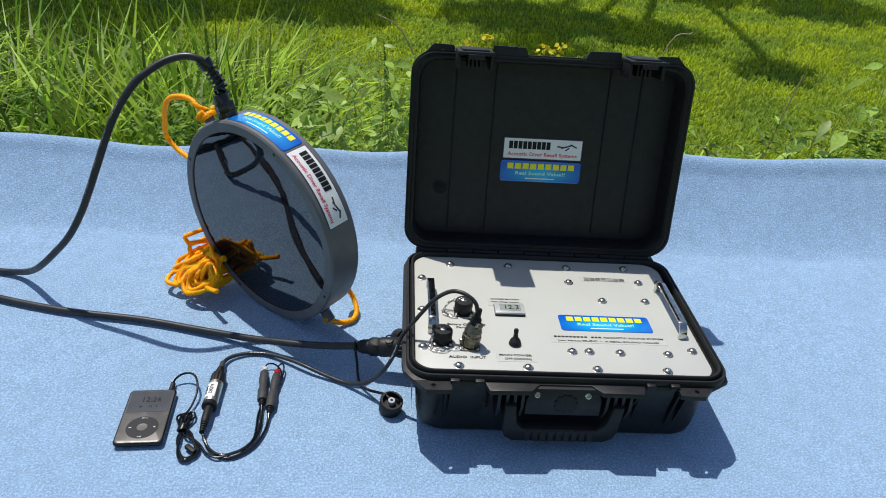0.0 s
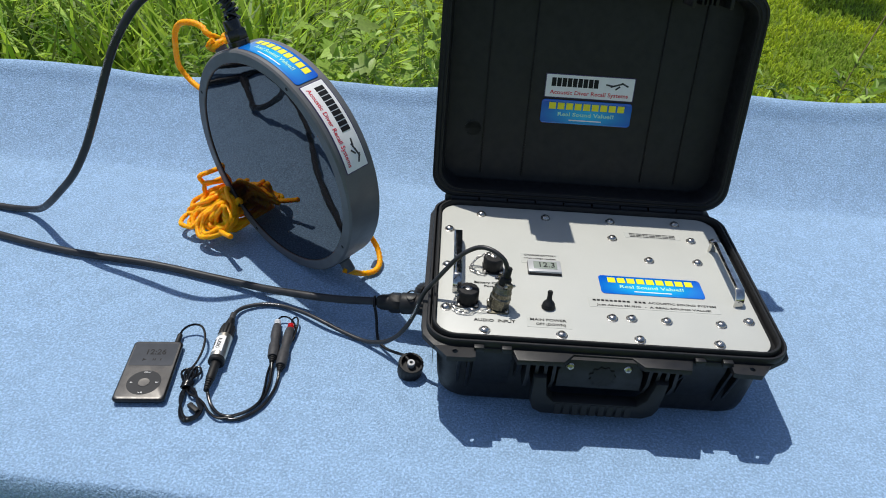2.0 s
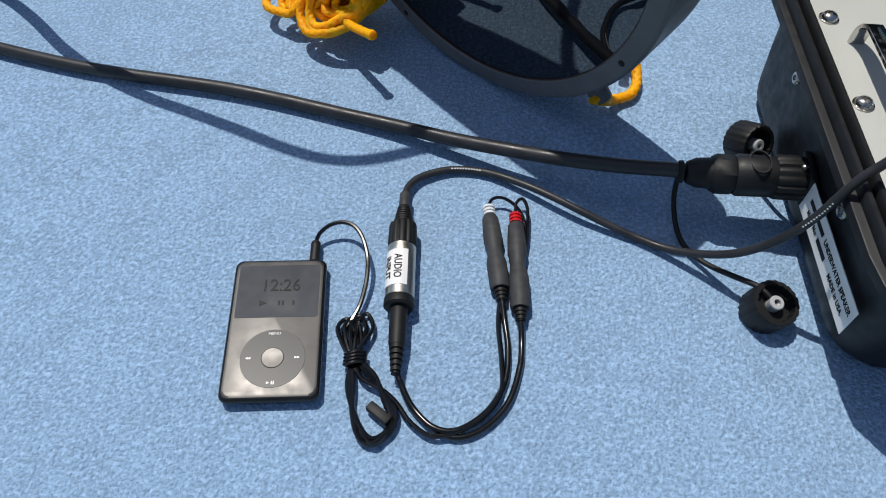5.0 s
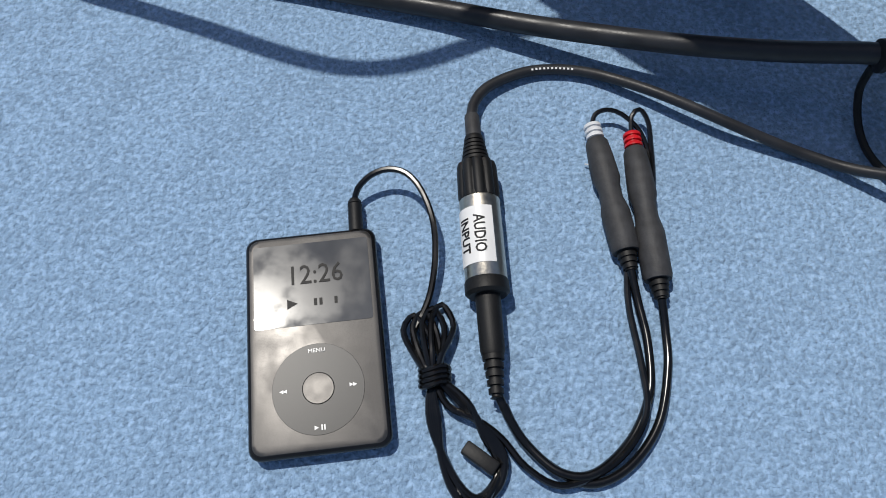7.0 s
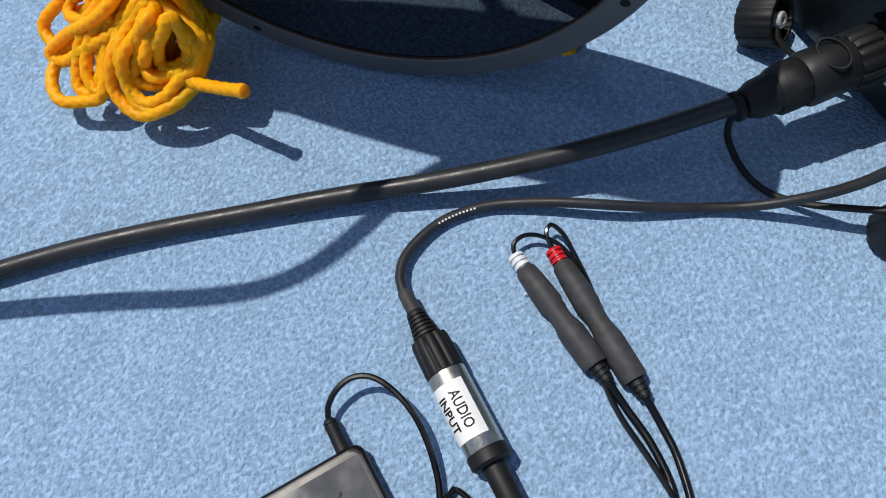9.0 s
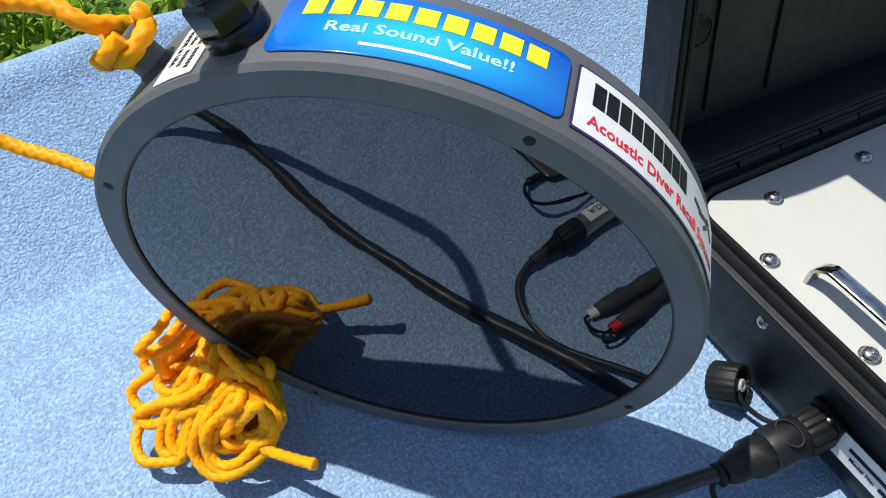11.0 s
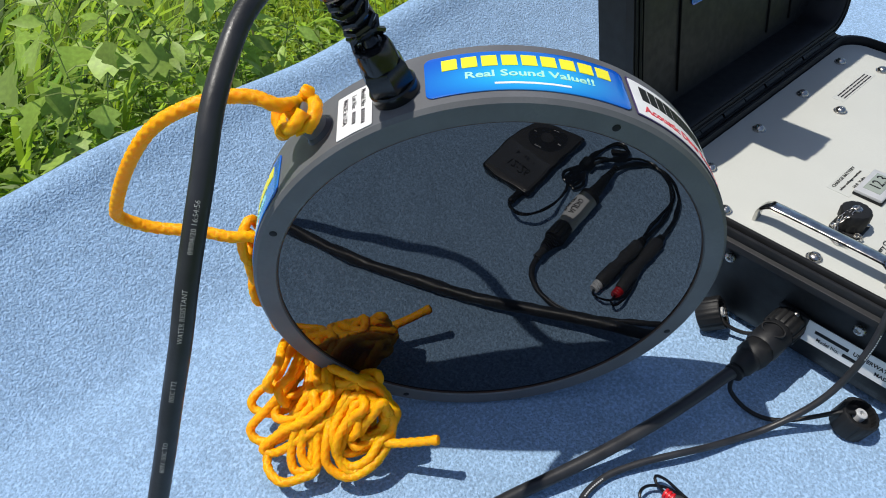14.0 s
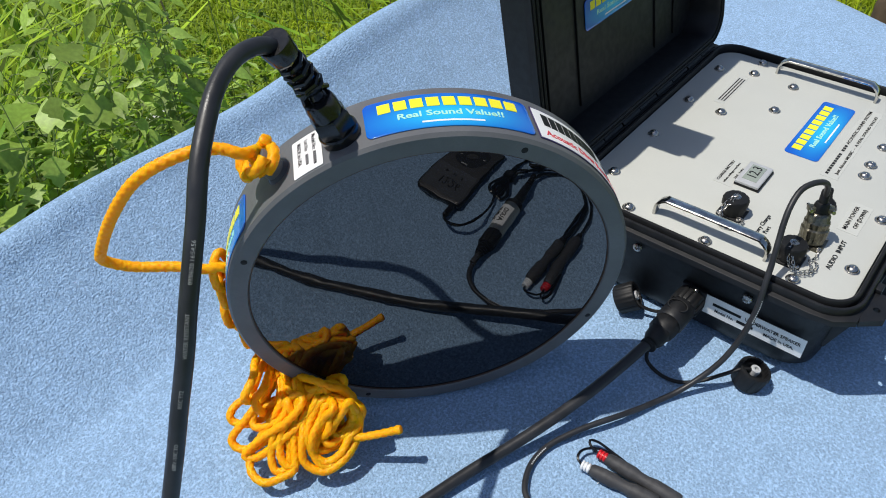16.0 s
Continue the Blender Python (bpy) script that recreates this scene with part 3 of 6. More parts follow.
# voltage display
part("display_base", box(0.0800, 0.1240, 0.9765, 1.0040, TOP, TOP + 0.0030, 0.0008), RUBBER, panel)
disp = part("display_frame", box(0.0800, 0.1240, 0.9775, 1.0040, TOP + 0.0026, TOP + 0.0062, 0.0016), SILVERPLASTIC, panel, "silver framed digital voltage display")
part("display_glass", box(0.0875, 0.1185, 0.9830, 0.9990, TOP + 0.0057, TOP + 0.0065, 0.0002), LCD, panel, "grey liquid crystal screen")
flat("lettering", words("12.3", 0.0105, bold=0.0, width=0.020), INK, panel, 0.1045, 0.9910, TOP + 0.0067)

# toggle switch with rubber boot
part("toggle_switch", lathe([(0.0085, 0), (0.0088, 0.002), (0.0075, 0.0045), (0.0078, 0.0055), (0.0060, 0.0085), (0.0036, 0.011), (0.0030, 0.016), (0.0034, 0.0215), (0.0028, 0.0232), (0, 0.0236)], 24,
                            frame_to((0.1005, 0.9105, TOP), (0.0, 0.16, 1))), RUBBER, panel, "rubber-booted toggle switch")


def socket(x, y, capped):
    """A panel connector: square flange with screws, and a capped or mated barrel."""
    part("socket_flange", slab([(x + a, y + c) for a, c in rounded(0.0135, 0.0135, 0.0035, 4)], TOP, TOP + 0.002, bevel=0.0005), OLIVE if not capped else RUBBER, panel)
    for ax in (-1, 1):
        for ay in (-1, 1):
            part("flange_screw", lathe([(0.0027, 0), (0.0025, 0.0012), (0.0012, 0.0019), (0, 0.002)], 12, Matrix.Translation((x + ax * 0.0103, y + ay * 0.0103, TOP + 0.002))), STEEL, panel)
    if capped:
        part("dust_cap", lathe([(0.0122, 0.002), (0.0122, 0.010), (0.0132, 0.0104), (0.0134, 0.0185), (0.0120, 0.0202), (0.0075, 0.0206), (0, 0.0206)], 36, Matrix.Translation((x, y, TOP)), ribs=24, rib_depth=0.0006), RUBBER, panel, "black screw-on dust cap")
        part("cap_rivet", lathe([(0.0046, 0), (0.0044, 0.0008), (0.002, 0.0014), (0.0020, 0.0026), (0, 0.003)], 18, Matrix.Translation((x, y, TOP + 0.0206))), STEEL, panel)


socket(0.0335, 0.9845, True)
socket(0.0005, 0.9130, True)
socket(0.0375, 0.9050, False)


def chain(points, parent):
    """A ball-and-link chain hanging along the points, one link after another."""
    path = spline(points, 0.0036)
    b = bmesh.new()
    for i in range(len(path) - 1):
        p, q = path[i], path[i + 1]
        m = frame_to((p + q) / 2, q - p) @ Matrix.Rotation(radians(90 * (i % 2)), 4, "Z")
        ring = [m @ Vector((0.0013 * math.cos(a), 0, 0.0028 * math.sin(a))) for a in (2 * math.pi * k / 10 for k in range(10))]
        tube(ring, 0.00045, 5, bm=b, closed=True)
    part("cap_chain", b, STEEL, parent, "fine steel safety chain")


chain([(0.0335, 0.9845, TOP + 0.0225), (0.024, 0.985, TOP + 0.020), (0.012, 0.990, TOP + 0.012), (0.006, 0.980, TOP + 0.004), (0.012, 0.970, TOP + 0.003), (0.022, 0.969, TOP + 0.004), (0.0232, 0.9742, TOP + 0.004)], panel)
chain([(0.0335, 0.9845, TOP + 0.0235), (0.020, 0.991, TOP + 0.017), (0.006, 0.989, TOP + 0.003), (0.004, 0.976, TOP + 0.003), (0.016, 0.972, TOP + 0.003)], panel)
chain([(0.0005, 0.9130, TOP + 0.0225), (-0.008, 0.914, TOP + 0.020), (-0.016, 0.908, TOP + 0.006), (-0.015, 0.897, TOP + 0.003), (-0.004, 0.890, TOP + 0.003), (0.004, 0.896, TOP + 0.0035), (0.014, 0.892, TOP + 0.003), (0.0272, 0.8947, TOP + 0.004)], panel)
chain([(-0.010, 0.910, TOP + 0.016), (-0.019, 0.900, TOP + 0.004), (-0.013, 0.889, TOP + 0.003), (0.002, 0.887, TOP + 0.003), (0.010, 0.893, TOP + 0.003)], panel)

# lid, leaning back
LEAN_BACK = 10.0
LID = Matrix.Translation(HINGE) @ Matrix.Rotation(radians(-LEAN_BACK), 4, "X") @ Matrix.Scale(0.972, 4, (0, 0, 1))   # local: x across, z up the lid, y to the back


def lid_shell():
    """A tray with a rounded rim, in lid axes: outline in (x, z), depth along +y."""
    turn = LID @ Matrix.Rotation(radians(90), 4, "X") @ Matrix.Scale(-1, 4, (0, 0, 1))
    mid = 0.166
    def ring(hx, hy, r):
        return [(x, y + mid) for x, y in rounded(hx, hy, r, 8)]
    sec = [(ring(0.2035, 0.1465, 0.028), 0.042), (ring(0.2055, 0.1485, 0.030), 0.004), (ring(0.208, 0.151, 0.031), 0.0), (ring(0.2205, 0.163, 0.036), 0.0),
           (ring(0.2205, 0.163, 0.036), 0.008), (ring(0.2165, 0.159, 0.034), 0.009), (ring(0.213, 0.156, 0.033), 0.042), (ring(0.204, 0.147, 0.03), 0.0465), (ring(0.19, 0.133, 0.03), 0.048)]
    return loft(sec, m=turn)


def in_lid(bm):
    bmesh.ops.transform(bm, matrix=LID, verts=bm.verts)
    return bm


lid = part("lid", lid_shell(), BLACK, case, "open black lid leaning back with a ribbed inside")
# sealing ridges round the lid's mouth
for hx, hy, r, w in ((0.2175, 0.160, 0.0345, 0.0016), (0.2115, 0.154, 0.032, 0.002)):
    ring = [Vector((x, -0.0002, y + 0.166)) for x, y in rounded(hx, hy, r, 8)]
    part("seal_bead", in_lid(tube(ring, w, 6, closed=True)), RUBBER, lid)
for x in (-0.148, -0.085, 0.098, 0.150):
    part("inner_rib", in_lid(box(x - 0.0010, x + 0.0010, 0.0395, 0.043, 0.03, 0.31, 0.0005)), RUBBER, lid)
for sx in (-1, 1):
    tab = [(sx * a, c) for a, c in ((0.156, 0.318), (0.157, 0.338), (0.188, 0.339), (0.2065, 0.318))]
    part("tie_tab", in_lid(holed(tab, (sx * 0.1745, 0.3265), 0.0036, 0.0, 0.007, m=Matrix.Rotation(radians(90), 4, "X") @ Matrix.Scale(-1, 4, (0, 0, 1)))), BLACK, lid)
    skirt = [(sx * a, c) for a, c in ((0.040, 0.322), (0.050, 0.340), (0.098, 0.341), (0.100, 0.322))]
    part("rim_skirt", in_lid(slab(skirt if sx > 0 else skirt[::-1], -0.001, 0.009, m=Matrix.Rotation(radians(90), 4, "X") @ Matrix.Scale(-1, 4, (0, 0, 1)), bevel=0.001)), BLACK, lid)
    lx = sx * 0.128
    part("latch", in_lid(box(lx - 0.027, lx + 0.027, -0.052, 0.020, 0.328, 0.334, 0.002)), BLACK, lid, "open black plastic latch")
    part("latch_cover", in_lid(box(lx - 0.020, lx + 0.020, -0.044, 0.010, 0.3335, 0.3365, 0.0012)), BLACK, lid)
    for k in (-0.0245, 0.0245):
        part("latch_arm", in_lid(box(lx + k - 0.0025, lx + k + 0.0025, -0.040, 0.004, 0.306, 0.3285, 0.0012)), BLACK, lid)
    for k in (-0.009, -0.003, 0.003, 0.009):
        part("latch_rib", in_lid(box(lx + k - 0.0014, lx + k + 0.0014, -0.026, 0.002, 0.308, 0.3285, 0.0006)), BLACK, lid)
    part("latch_lip", in_lid(box(lx - 0.012, lx + 0.012, -0.0535, -0.0485, 0.322, 0.330, 0.001)), BLACK, lid)
put_flat(white_sticker(), lid, LID @ pose(0.001, 0.0412, 0.1735, 90), "white sticker with black and red print")
put_flat(blue_sticker(0.134, 0.0365), lid, LID @ pose(0.0005, 0.0412, 0.1345, 90), "glossy blue sticker with yellow print")
part("moulded_mark", in_lid(lathe([(0.013, 0.0), (0.013, 0.0006), (0.0115, 0.0007), (0.0115, 0.0), (0, 0)], 24, pose(-0.164, 0.0419, 0.10, 90))), BLACK, lid)
# hinge knuckles
for k in range(9):
    x0 = CX - 0.19 + k * 0.0425
    part("hinge_knuckle", tube([Vector((x0, 1.157, 0.1165)), Vector((x0 + 0.040, 1.157, 0.1165))], 0.0066 if k % 2 else 0.0058, 12), BLACK, case)
part("hinge_web", box(CX - 0.200, CX + 0.200, 1.147, 1.170, 0.098, 0.1175, 0.003), BLACK, case)

# side label and side screws
SIDE = lambda y, z: Matrix(((0, 0, -1, -0.0385 + (0.0385 - 0.034) * (0.06 - z) / 0.06 * 0.6), (-1, 0, 0, y), (0, 1, 0, z), (0, 0, 0, 1)))
lab = slab([(-0.052, -0.0125), (0.052, -0.0125), (0.052, 0.0125), (-0.052, 0.0125)], 0, 0.0006)
bmesh.ops.transform(lab, matrix=SIDE(0.9165, 0.049), verts=lab.verts)
lab = part("side_label", lab, WHITE, case, "white maker label with black print")
for txt, x, z, hh, wd in (("UNDERWATER SPEAKER", 0.020, 0.0035, 0.0042, 0.056), ("Model No:", -0.0285, -0.0040, 0.0036, 0.020), ("MADE in USA.", 0.028, -0.0045, 0.0038, 0.030)):
    w = words(txt, hh, bold=0.02, width=wd)
    bmesh.ops.transform(w, matrix=SIDE(0.9165, 0.049) @ pose(x, z, 0.0008), verts=w.verts)
    part("lettering", w, INK, lab)
w = bars([(-0.042, -0.012, 0.0017, 0.0053), (-0.015, 0.002, -0.0058, -0.0022)])
bmesh.ops.transform(w, matrix=SIDE(0.9165, 0.049) @ pose(0, 0, 0.0007), verts=w.verts)
part("small_print", w, INK, lab)
for y, z in ((1.050, 0.080), (0.929, 0.0785)):
    part("side_screw", lathe([(0.0055, 0), (0.0055, 0.0008), (0.0042, 0.0024), (0.002, 0.0027), (0.0018, 0.0012), (0, 0.0012)], 18, frame_to((-0.0375, y, z), (-1, 0, 0.05))), STEEL, case)

# ---------------------------------------------------------------- underwater speaker
SN = Vector((-0.6446, -0.7617, -0.0960)).normalized()
SU = SN.cross(Vector((0, 0, 1))).normalized()
SV = SU.cross(SN)
SC = Vector((-0.2855, 1.1200, 0.1690))
SR, DEEP = 0.1680, 0.055
speaker = thing("underwater_speaker", (-0.265, 1.143, 0.0), "round grey underwater loudspeaker with a glossy black face, standing on edge", "loudspeaker")
SM = Matrix(((SV.x, SU.x, SN.x, SC.x), (SV.y, SU.y, SN.y, SC.y), (SV.z, SU.z, SN.z, SC.z), (0, 0, 0, 1)))
part("housing_ring", lathe([(0.10, -DEEP), (SR - 0.002, -DEEP), (SR, -DEEP + 0.002), (SR, -0.0025), (SR - 0.0025, 0.0), (0.1525, 0.0), (0.1515, -0.0012), (0.1515, -0.012)], 128, SM, closed=False), PVC, speaker)
DISH = 0.0010      # the face is slightly hollow
part("black_face", lathe([(0.1510, -0.012), (0.1508, -0.0022)] + [(0.1500 * r, -0.0022 - DISH * (1 - r * r)) for r in (k / 24 for k in range(24, -1, -1))], 160, SM), GLASS, speaker, "mirror-glossy black face", angle=60)
part("seal_line", lathe([(0.1510, -0.003), (0.1510, -0.0012), (0.1516, -0.0010), (0.1517, -0.003)], 128, SM, closed=False), ORANGE_LINE, speaker)
part("back_plate", lathe([(0.0, -DEEP + 0.004), (0.11, -DEEP + 0.004)][::-1], 64, SM), PVC, speaker)


def rim(deg, depth, r=SR):
    a = radians(deg)
    return SC + SN * depth + r * (math.cos(a) * SU + math.sin(a) * SV)


def radial(deg):
    a = radians(deg)
    return (math.cos(a) * SU + math.sin(a) * SV).normalized()


# black discs painting the dark inside of four holes; the ring isn't pierced
for k in range(4):
    a = radians(25.5 + 90 * k)
    part("rim_hole", lathe([(0.0026, 0.0002), (0.0022, 0.0003), (0, 0.0003)], 14, SM @ Matrix.Translation((0.1595 * math.sin(a), 0.1595 * math.cos(a), 0))), INK, speaker)


def on_rim(pieces, deg, depth, flip=1, label=""):
    for k, (name, bm, mat) in enumerate(pieces):
        bmesh.ops.triangulate(bm, faces=bm.faces)
        long = [e for e in bm.edges if e.calc_length() > 0.008]
        while long:
            bmesh.ops.subdivide_edges(bm, edges=long, cuts=1)
            bmesh.ops.triangulate(bm, faces=bm.faces)
            long = [e for e in bm.edges if e.calc_length() > 0.012]
        wrap(bm, SC, SU, SV, SN, SR + 0.0003, radians(deg), depth)
        bmesh.ops.recalc_face_normals(bm, faces=bm.faces)
        part(name, bm, mat, speaker, label if not k else "")


def turned(pieces, spin):
    for _, bm, _ in pieces:
        bmesh.ops.rotate(bm, cent=(0, 0, 0), matrix=Matrix.Rotation(radians(spin), 3, "Z"), verts=bm.verts)
    return pieces


on_rim(blue_sticker(0.124, 0.0375), 97.0, -0.0268, label="glossy blue sticker with yellow print")
on_rim(white_sticker(0.126, 0.0370), 140.8, -0.0268, label="white sticker with black and red print")
on_rim(blue_sticker(0.124, 0.0375), 14.6, -0.0268, label="glossy blue sticker with yellow print")
tag = [("model_label", slab(rounded(0.0195, 0.0125, 0.0008, 2), 0, 0.0004), WHITE)]
for txt, row, wd, x in (("Model No:", 0.0065, 0.017, -0.0085), ("Lot No:", 0.0, 0.0125, -0.0085), ("MADE in USA", -0.0065, 0.024, -0.003)):
    w = words(txt, 0.0035, bold=0.015, width=wd)
    bmesh.ops.translate(w, vec=(x, row, 0.0005), verts=w.verts)
    tag.append(("lettering", w, INK))
tag.append(("small_print", bars([(0.002 + 0.0023 * k, 0.0036 + 0.0023 * k, 0.0052, 0.0078) for k in range(6)] + [(0.001 + 0.0023 * k, 0.0026 + 0.0023 * k, -0.0013, 0.0013) for k in range(5)], 0.0006), INK))
on_rim(turned(tag, -90), 60.2, -0.0235, label="small white model label with black print")

# cable gland with spiral strain relief
G0, GD = rim(69.8, -0.0245), radial(69.8)
gm = frame_to(G0, GD)
part("gland_collar", lathe([(0.0148, -0.002), (0.0148, 0.006), (0.0139, 0.007)], 32, gm), GLOSSBLACK, speaker)
part("gland_nut", lathe([(0.0138, 0.006), (0.0146, 0.008), (0.0146, 0.019), (0.0132, 0.0215)], 6, gm), GLOSSBLACK, speaker, "black hexagonal cable gland nut")
part("gland_dome", lathe([(0.0116, 0.020), (0.0116, 0.030), (0.0106, 0.034), (0.0080, 0.035)], 32, gm), GLOSSBLACK, speaker)
CABLE = [(-0.3335, 1.1768, 0.3665), (-0.3430, 1.1770, 0.3850), (-0.3530, 1.1764, 0.4020), (-0.3670, 1.1755, 0.4110), (-0.3870, 1.1735, 0.4120), (-0.4085, 1.1650, 0.4060), (-0.4270, 1.1540, 0.3955), (-0.4450, 1.1425, 0.3810), (-0.4605, 1.1330, 0.3600), (-0.4745, 1.1275, 0.3370),
         (-0.4865, 1.1250, 0.3130), (-0.4985, 1.1235, 0.2850), (-0.5135, 1.1235, 0.2505), (-0.5300, 1.1230, 0.2125), (-0.5490, 1.1225, 0.1730), (-0.5740, 1.1240, 0.1330), (-0.6080, 1.1350, 0.0950), (-0.6420, 1.1550, 0.0600), (-0.6760, 1.1850, 0.0300),
         (-0.7100, 1.2080, 0.0120), (-0.7500, 1.2180, 0.0065), (-0.8000, 1.2280, 0.0060), (-0.8500, 1.2400, 0.0060)]
RC = 0.0055
sp = spline([G0 + GD * 0.034] + CABLE[:3], 0.0008)
fr = frames_along(sp)
coil_b = bmesh.new()
n = len(sp)
tube(spline([G0 + GD * 0.030] + CABLE[:3], 0.004), RC, 12, bm=coil_b)
radii = [0.0114 - 0.0022 * i / n for i in range(n)]
turns = 8.0
helix = [p + (radii[i]) * 0.86 * (math.cos(2 * math.pi * turns * i / n) * u + math.sin(2 * math.pi * turns * i / n) * v) for i, (p, (t, u, v)) in enumerate(zip(sp, fr))]
tube(helix, 0.0021, 7, bm=coil_b)
part("strain_relief", coil_b, GLOSSBLACK, speaker, "glossy black spiral strain relief")
end_m = frame_to(sp[-1] - fr[-1][0] * 0.004, fr[-1][0])
part("relief_collar", lathe([(0.0072, -0.001), (0.0104, -0.001), (0.0112, 0.010), (0.0107, 0.0118), (0.0074, 0.0118)], 28, end_m), GLOSSBLACK, speaker)

# rope pegs
for deg in (50.6, 229.5):
    pm = frame_to(rim(deg, -0.027), radial(deg))
    part("rope_peg", lathe([(0.0085, -0.002), (0.0085, 0.0185), (0.0075, 0.020), (0, 0.020)], 28, pm), PVC, speaker)
    part("glue_bead", lathe([(0.0108, -0.0005), (0.0100, 0.0012), (0.0086, 0.0026)], 28, pm), SCREEN, speaker)

# ---------------------------------------------------------------- cables on the cloth
speaker_cable = thing("speaker_cable", (-0.55, 1.12, 0.0), "thick black rubber cable from the speaker to the case", "cable")
RUN = [(-1.02, 1.290, 0.0065), (-0.94, 1.235, 0.0065), (-0.860, 1.190, 0.0065), (-0.772, 1.156, 0.0065), (-0.690, 1.130, 0.0065), (-0.616, 1.111, 0.0065), (-0.560, 1.101, 0.0065), (-0.520, 1.0960, 0.0065), (-0.475, 1.0895, 0.0068), (-0.430, 1.0800, 0.0070),
       (-0.378, 1.0660, 0.0080), (-0.330, 1.0520, 0.0105), (-0.284, 1.0350, 0.0160), (-0.2415, 1.0195, 0.0235), (-0.200, 1.0070, 0.0295), (-0.160, 0.9970, 0.0360), (-0.1266, 0.9890, 0.0435), (-0.118, 0.9858, 0.0452)]
part("upper_run", tube(spline(CABLE, 0.006), RC, 14), JACKET, speaker_cable)
part("lower_run", tube(spline(RUN, 0.006), RC, 14), JACKET, speaker_cable)
coil_path = []
rnd = random.Random(4)
for k in range(6 * 24):
    a = -1.9 + 2 * math.pi * k / 24
    turn_no = k / 24
    rr = 0.086 + 0.018 * math.sin(turn_no * 2.1 + 0.6)
    coil_path.append((-0.948 + 0.010 * math.sin(3 * turn_no) + rr * math.cos(a), 1.268 + 0.012 * math.cos(2.3 * turn_no) + 1.05 * rr * math.sin(a), 0.0065 + 0.0098 * turn_no + 0.003 * math.sin(a * 1.3)))
part("coil", tube(spline(coil_path, 0.007), RC, 12), JACKET, speaker_cable, "loose coil of spare black cable")



def along(path, run):
    """The point and direction a given way along a path."""
    for p, q in zip(path, path[1:]):
        d = (q - p).length
        if run <= d:
            return p + (q - p) * (run / d), (q - p).normalized()
        run -= d
    return path[-1], (path[-1] - path[-2]).normalized()


def print_on(bm, path, start, radius, face):
    """Bends flat print onto a cable: x runs along it, y round it, on the side towards face."""
    for v in bm.verts:
        p, d = along(path, start + v.co.x)
        out = (face - d * face.dot(d)).normalized()
        a = v.co.y / radius
        v.co = p + (radius + 0.0001 + v.co.z) * (math.cos(a) * out + math.sin(a) * d.cross(out) * -1)
    bmesh.ops.recalc_face_normals(bm, faces=bm.faces)
    return bm


PRINT = material("faded_white_print", (0.42, 0.42, 0.40), 0.6)
up_path = spline(CABLE[::-1], 0.006)
whole = sum((q - p).length for p, q in zip(up_path, up_path[1:]))
FACE = Vector((-0.45, -0.80, 0.42))
for txt, back in (("09/04/20 16:54:56", 0.215), ("WATER RESISTANT", 0.262), ("105C FT2", 0.298), ("600V -50C TO", 0.345)):
    w = words(txt, 0.0024, align="LEFT", bold=-0.01, depth=0.00003)
    part("lettering", print_on(w, up_path, whole - back, RC, FACE), PRINT, speaker_cable)

# cable plug on the case's side
CP = Vector((-0.036, 0.9805, 0.0500))
CD = Vector((-0.094, 0.0060, -0.0055)).normalized()
plug = thing("speaker_plug", (-0.08, 0.99, 0.0), "black ribbed screw connector plugged into the case side", "connector")
pm = frame_to(CP, CD)
part("flange", box(-0.014, 0.014, -0.014, 0.014, -0.002, 0.004, 0.002, bm=None), BLACK, plug, at=CP).matrix_basis = Matrix.Translation(CP - Vector((-0.08, 0.99, 0.0))) @ pm.to_3x3().to_4x4()
part("coupling_ring", lathe([(0.0150, 0.003), (0.0158, 0.005), (0.0158, 0.021), (0.0150, 0.023)], 60, pm, ribs=14, rib_depth=0.0016), RUBBER, plug)
part("plug_body", lathe([(0.0138, 0.022), (0.0146, 0.024), (0.0150, 0.047), (0.0135, 0.050)], 30, pm), BLACK, plug)
part("thumb_pad", lathe([(0.0062, -0.0012), (0.0064, 0.0005), (0.0070, 0.0005), (0.0072, -0.0012)], 28, frame_to(CP + CD * 0.036 + Vector((0, 0, 0.0148)), (CD.x * 0.17, 0, 1)) @ Matrix.Scale(1.5, 4, (1, 0, 0)), closed=False), RUBBER, plug)
part("rear_nut", lathe([(0.0135, 0.050), (0.0142, 0.052), (0.0142, 0.062), (0.0120, 0.066)], 8, pm), RUBBER, plug)
part("rear_gland", lathe([(0.0112, 0.066), (0.0105, 0.076), (0.0078, 0.082), (0.0058, 0.083)], 26, pm), RUBBER, plug)
part("lock_screw", lathe([(0.0026, 0), (0.0024, 0.002), (0.001, 0.003), (0, 0.003)], 12, frame_to(CP + CD * 0.008 + Vector((0, -0.004, 0.0150)), (0, -0.2, 1))), STEEL, plug)
tie = CP + CD * 0.086
part("tether_loop", lathe([(0.0062, -0.002), (0.0082, -0.0012), (0.0082, 0.0012), (0.0062, 0.002)], 20, frame_to(tie, CD)), RUBBER, plug)


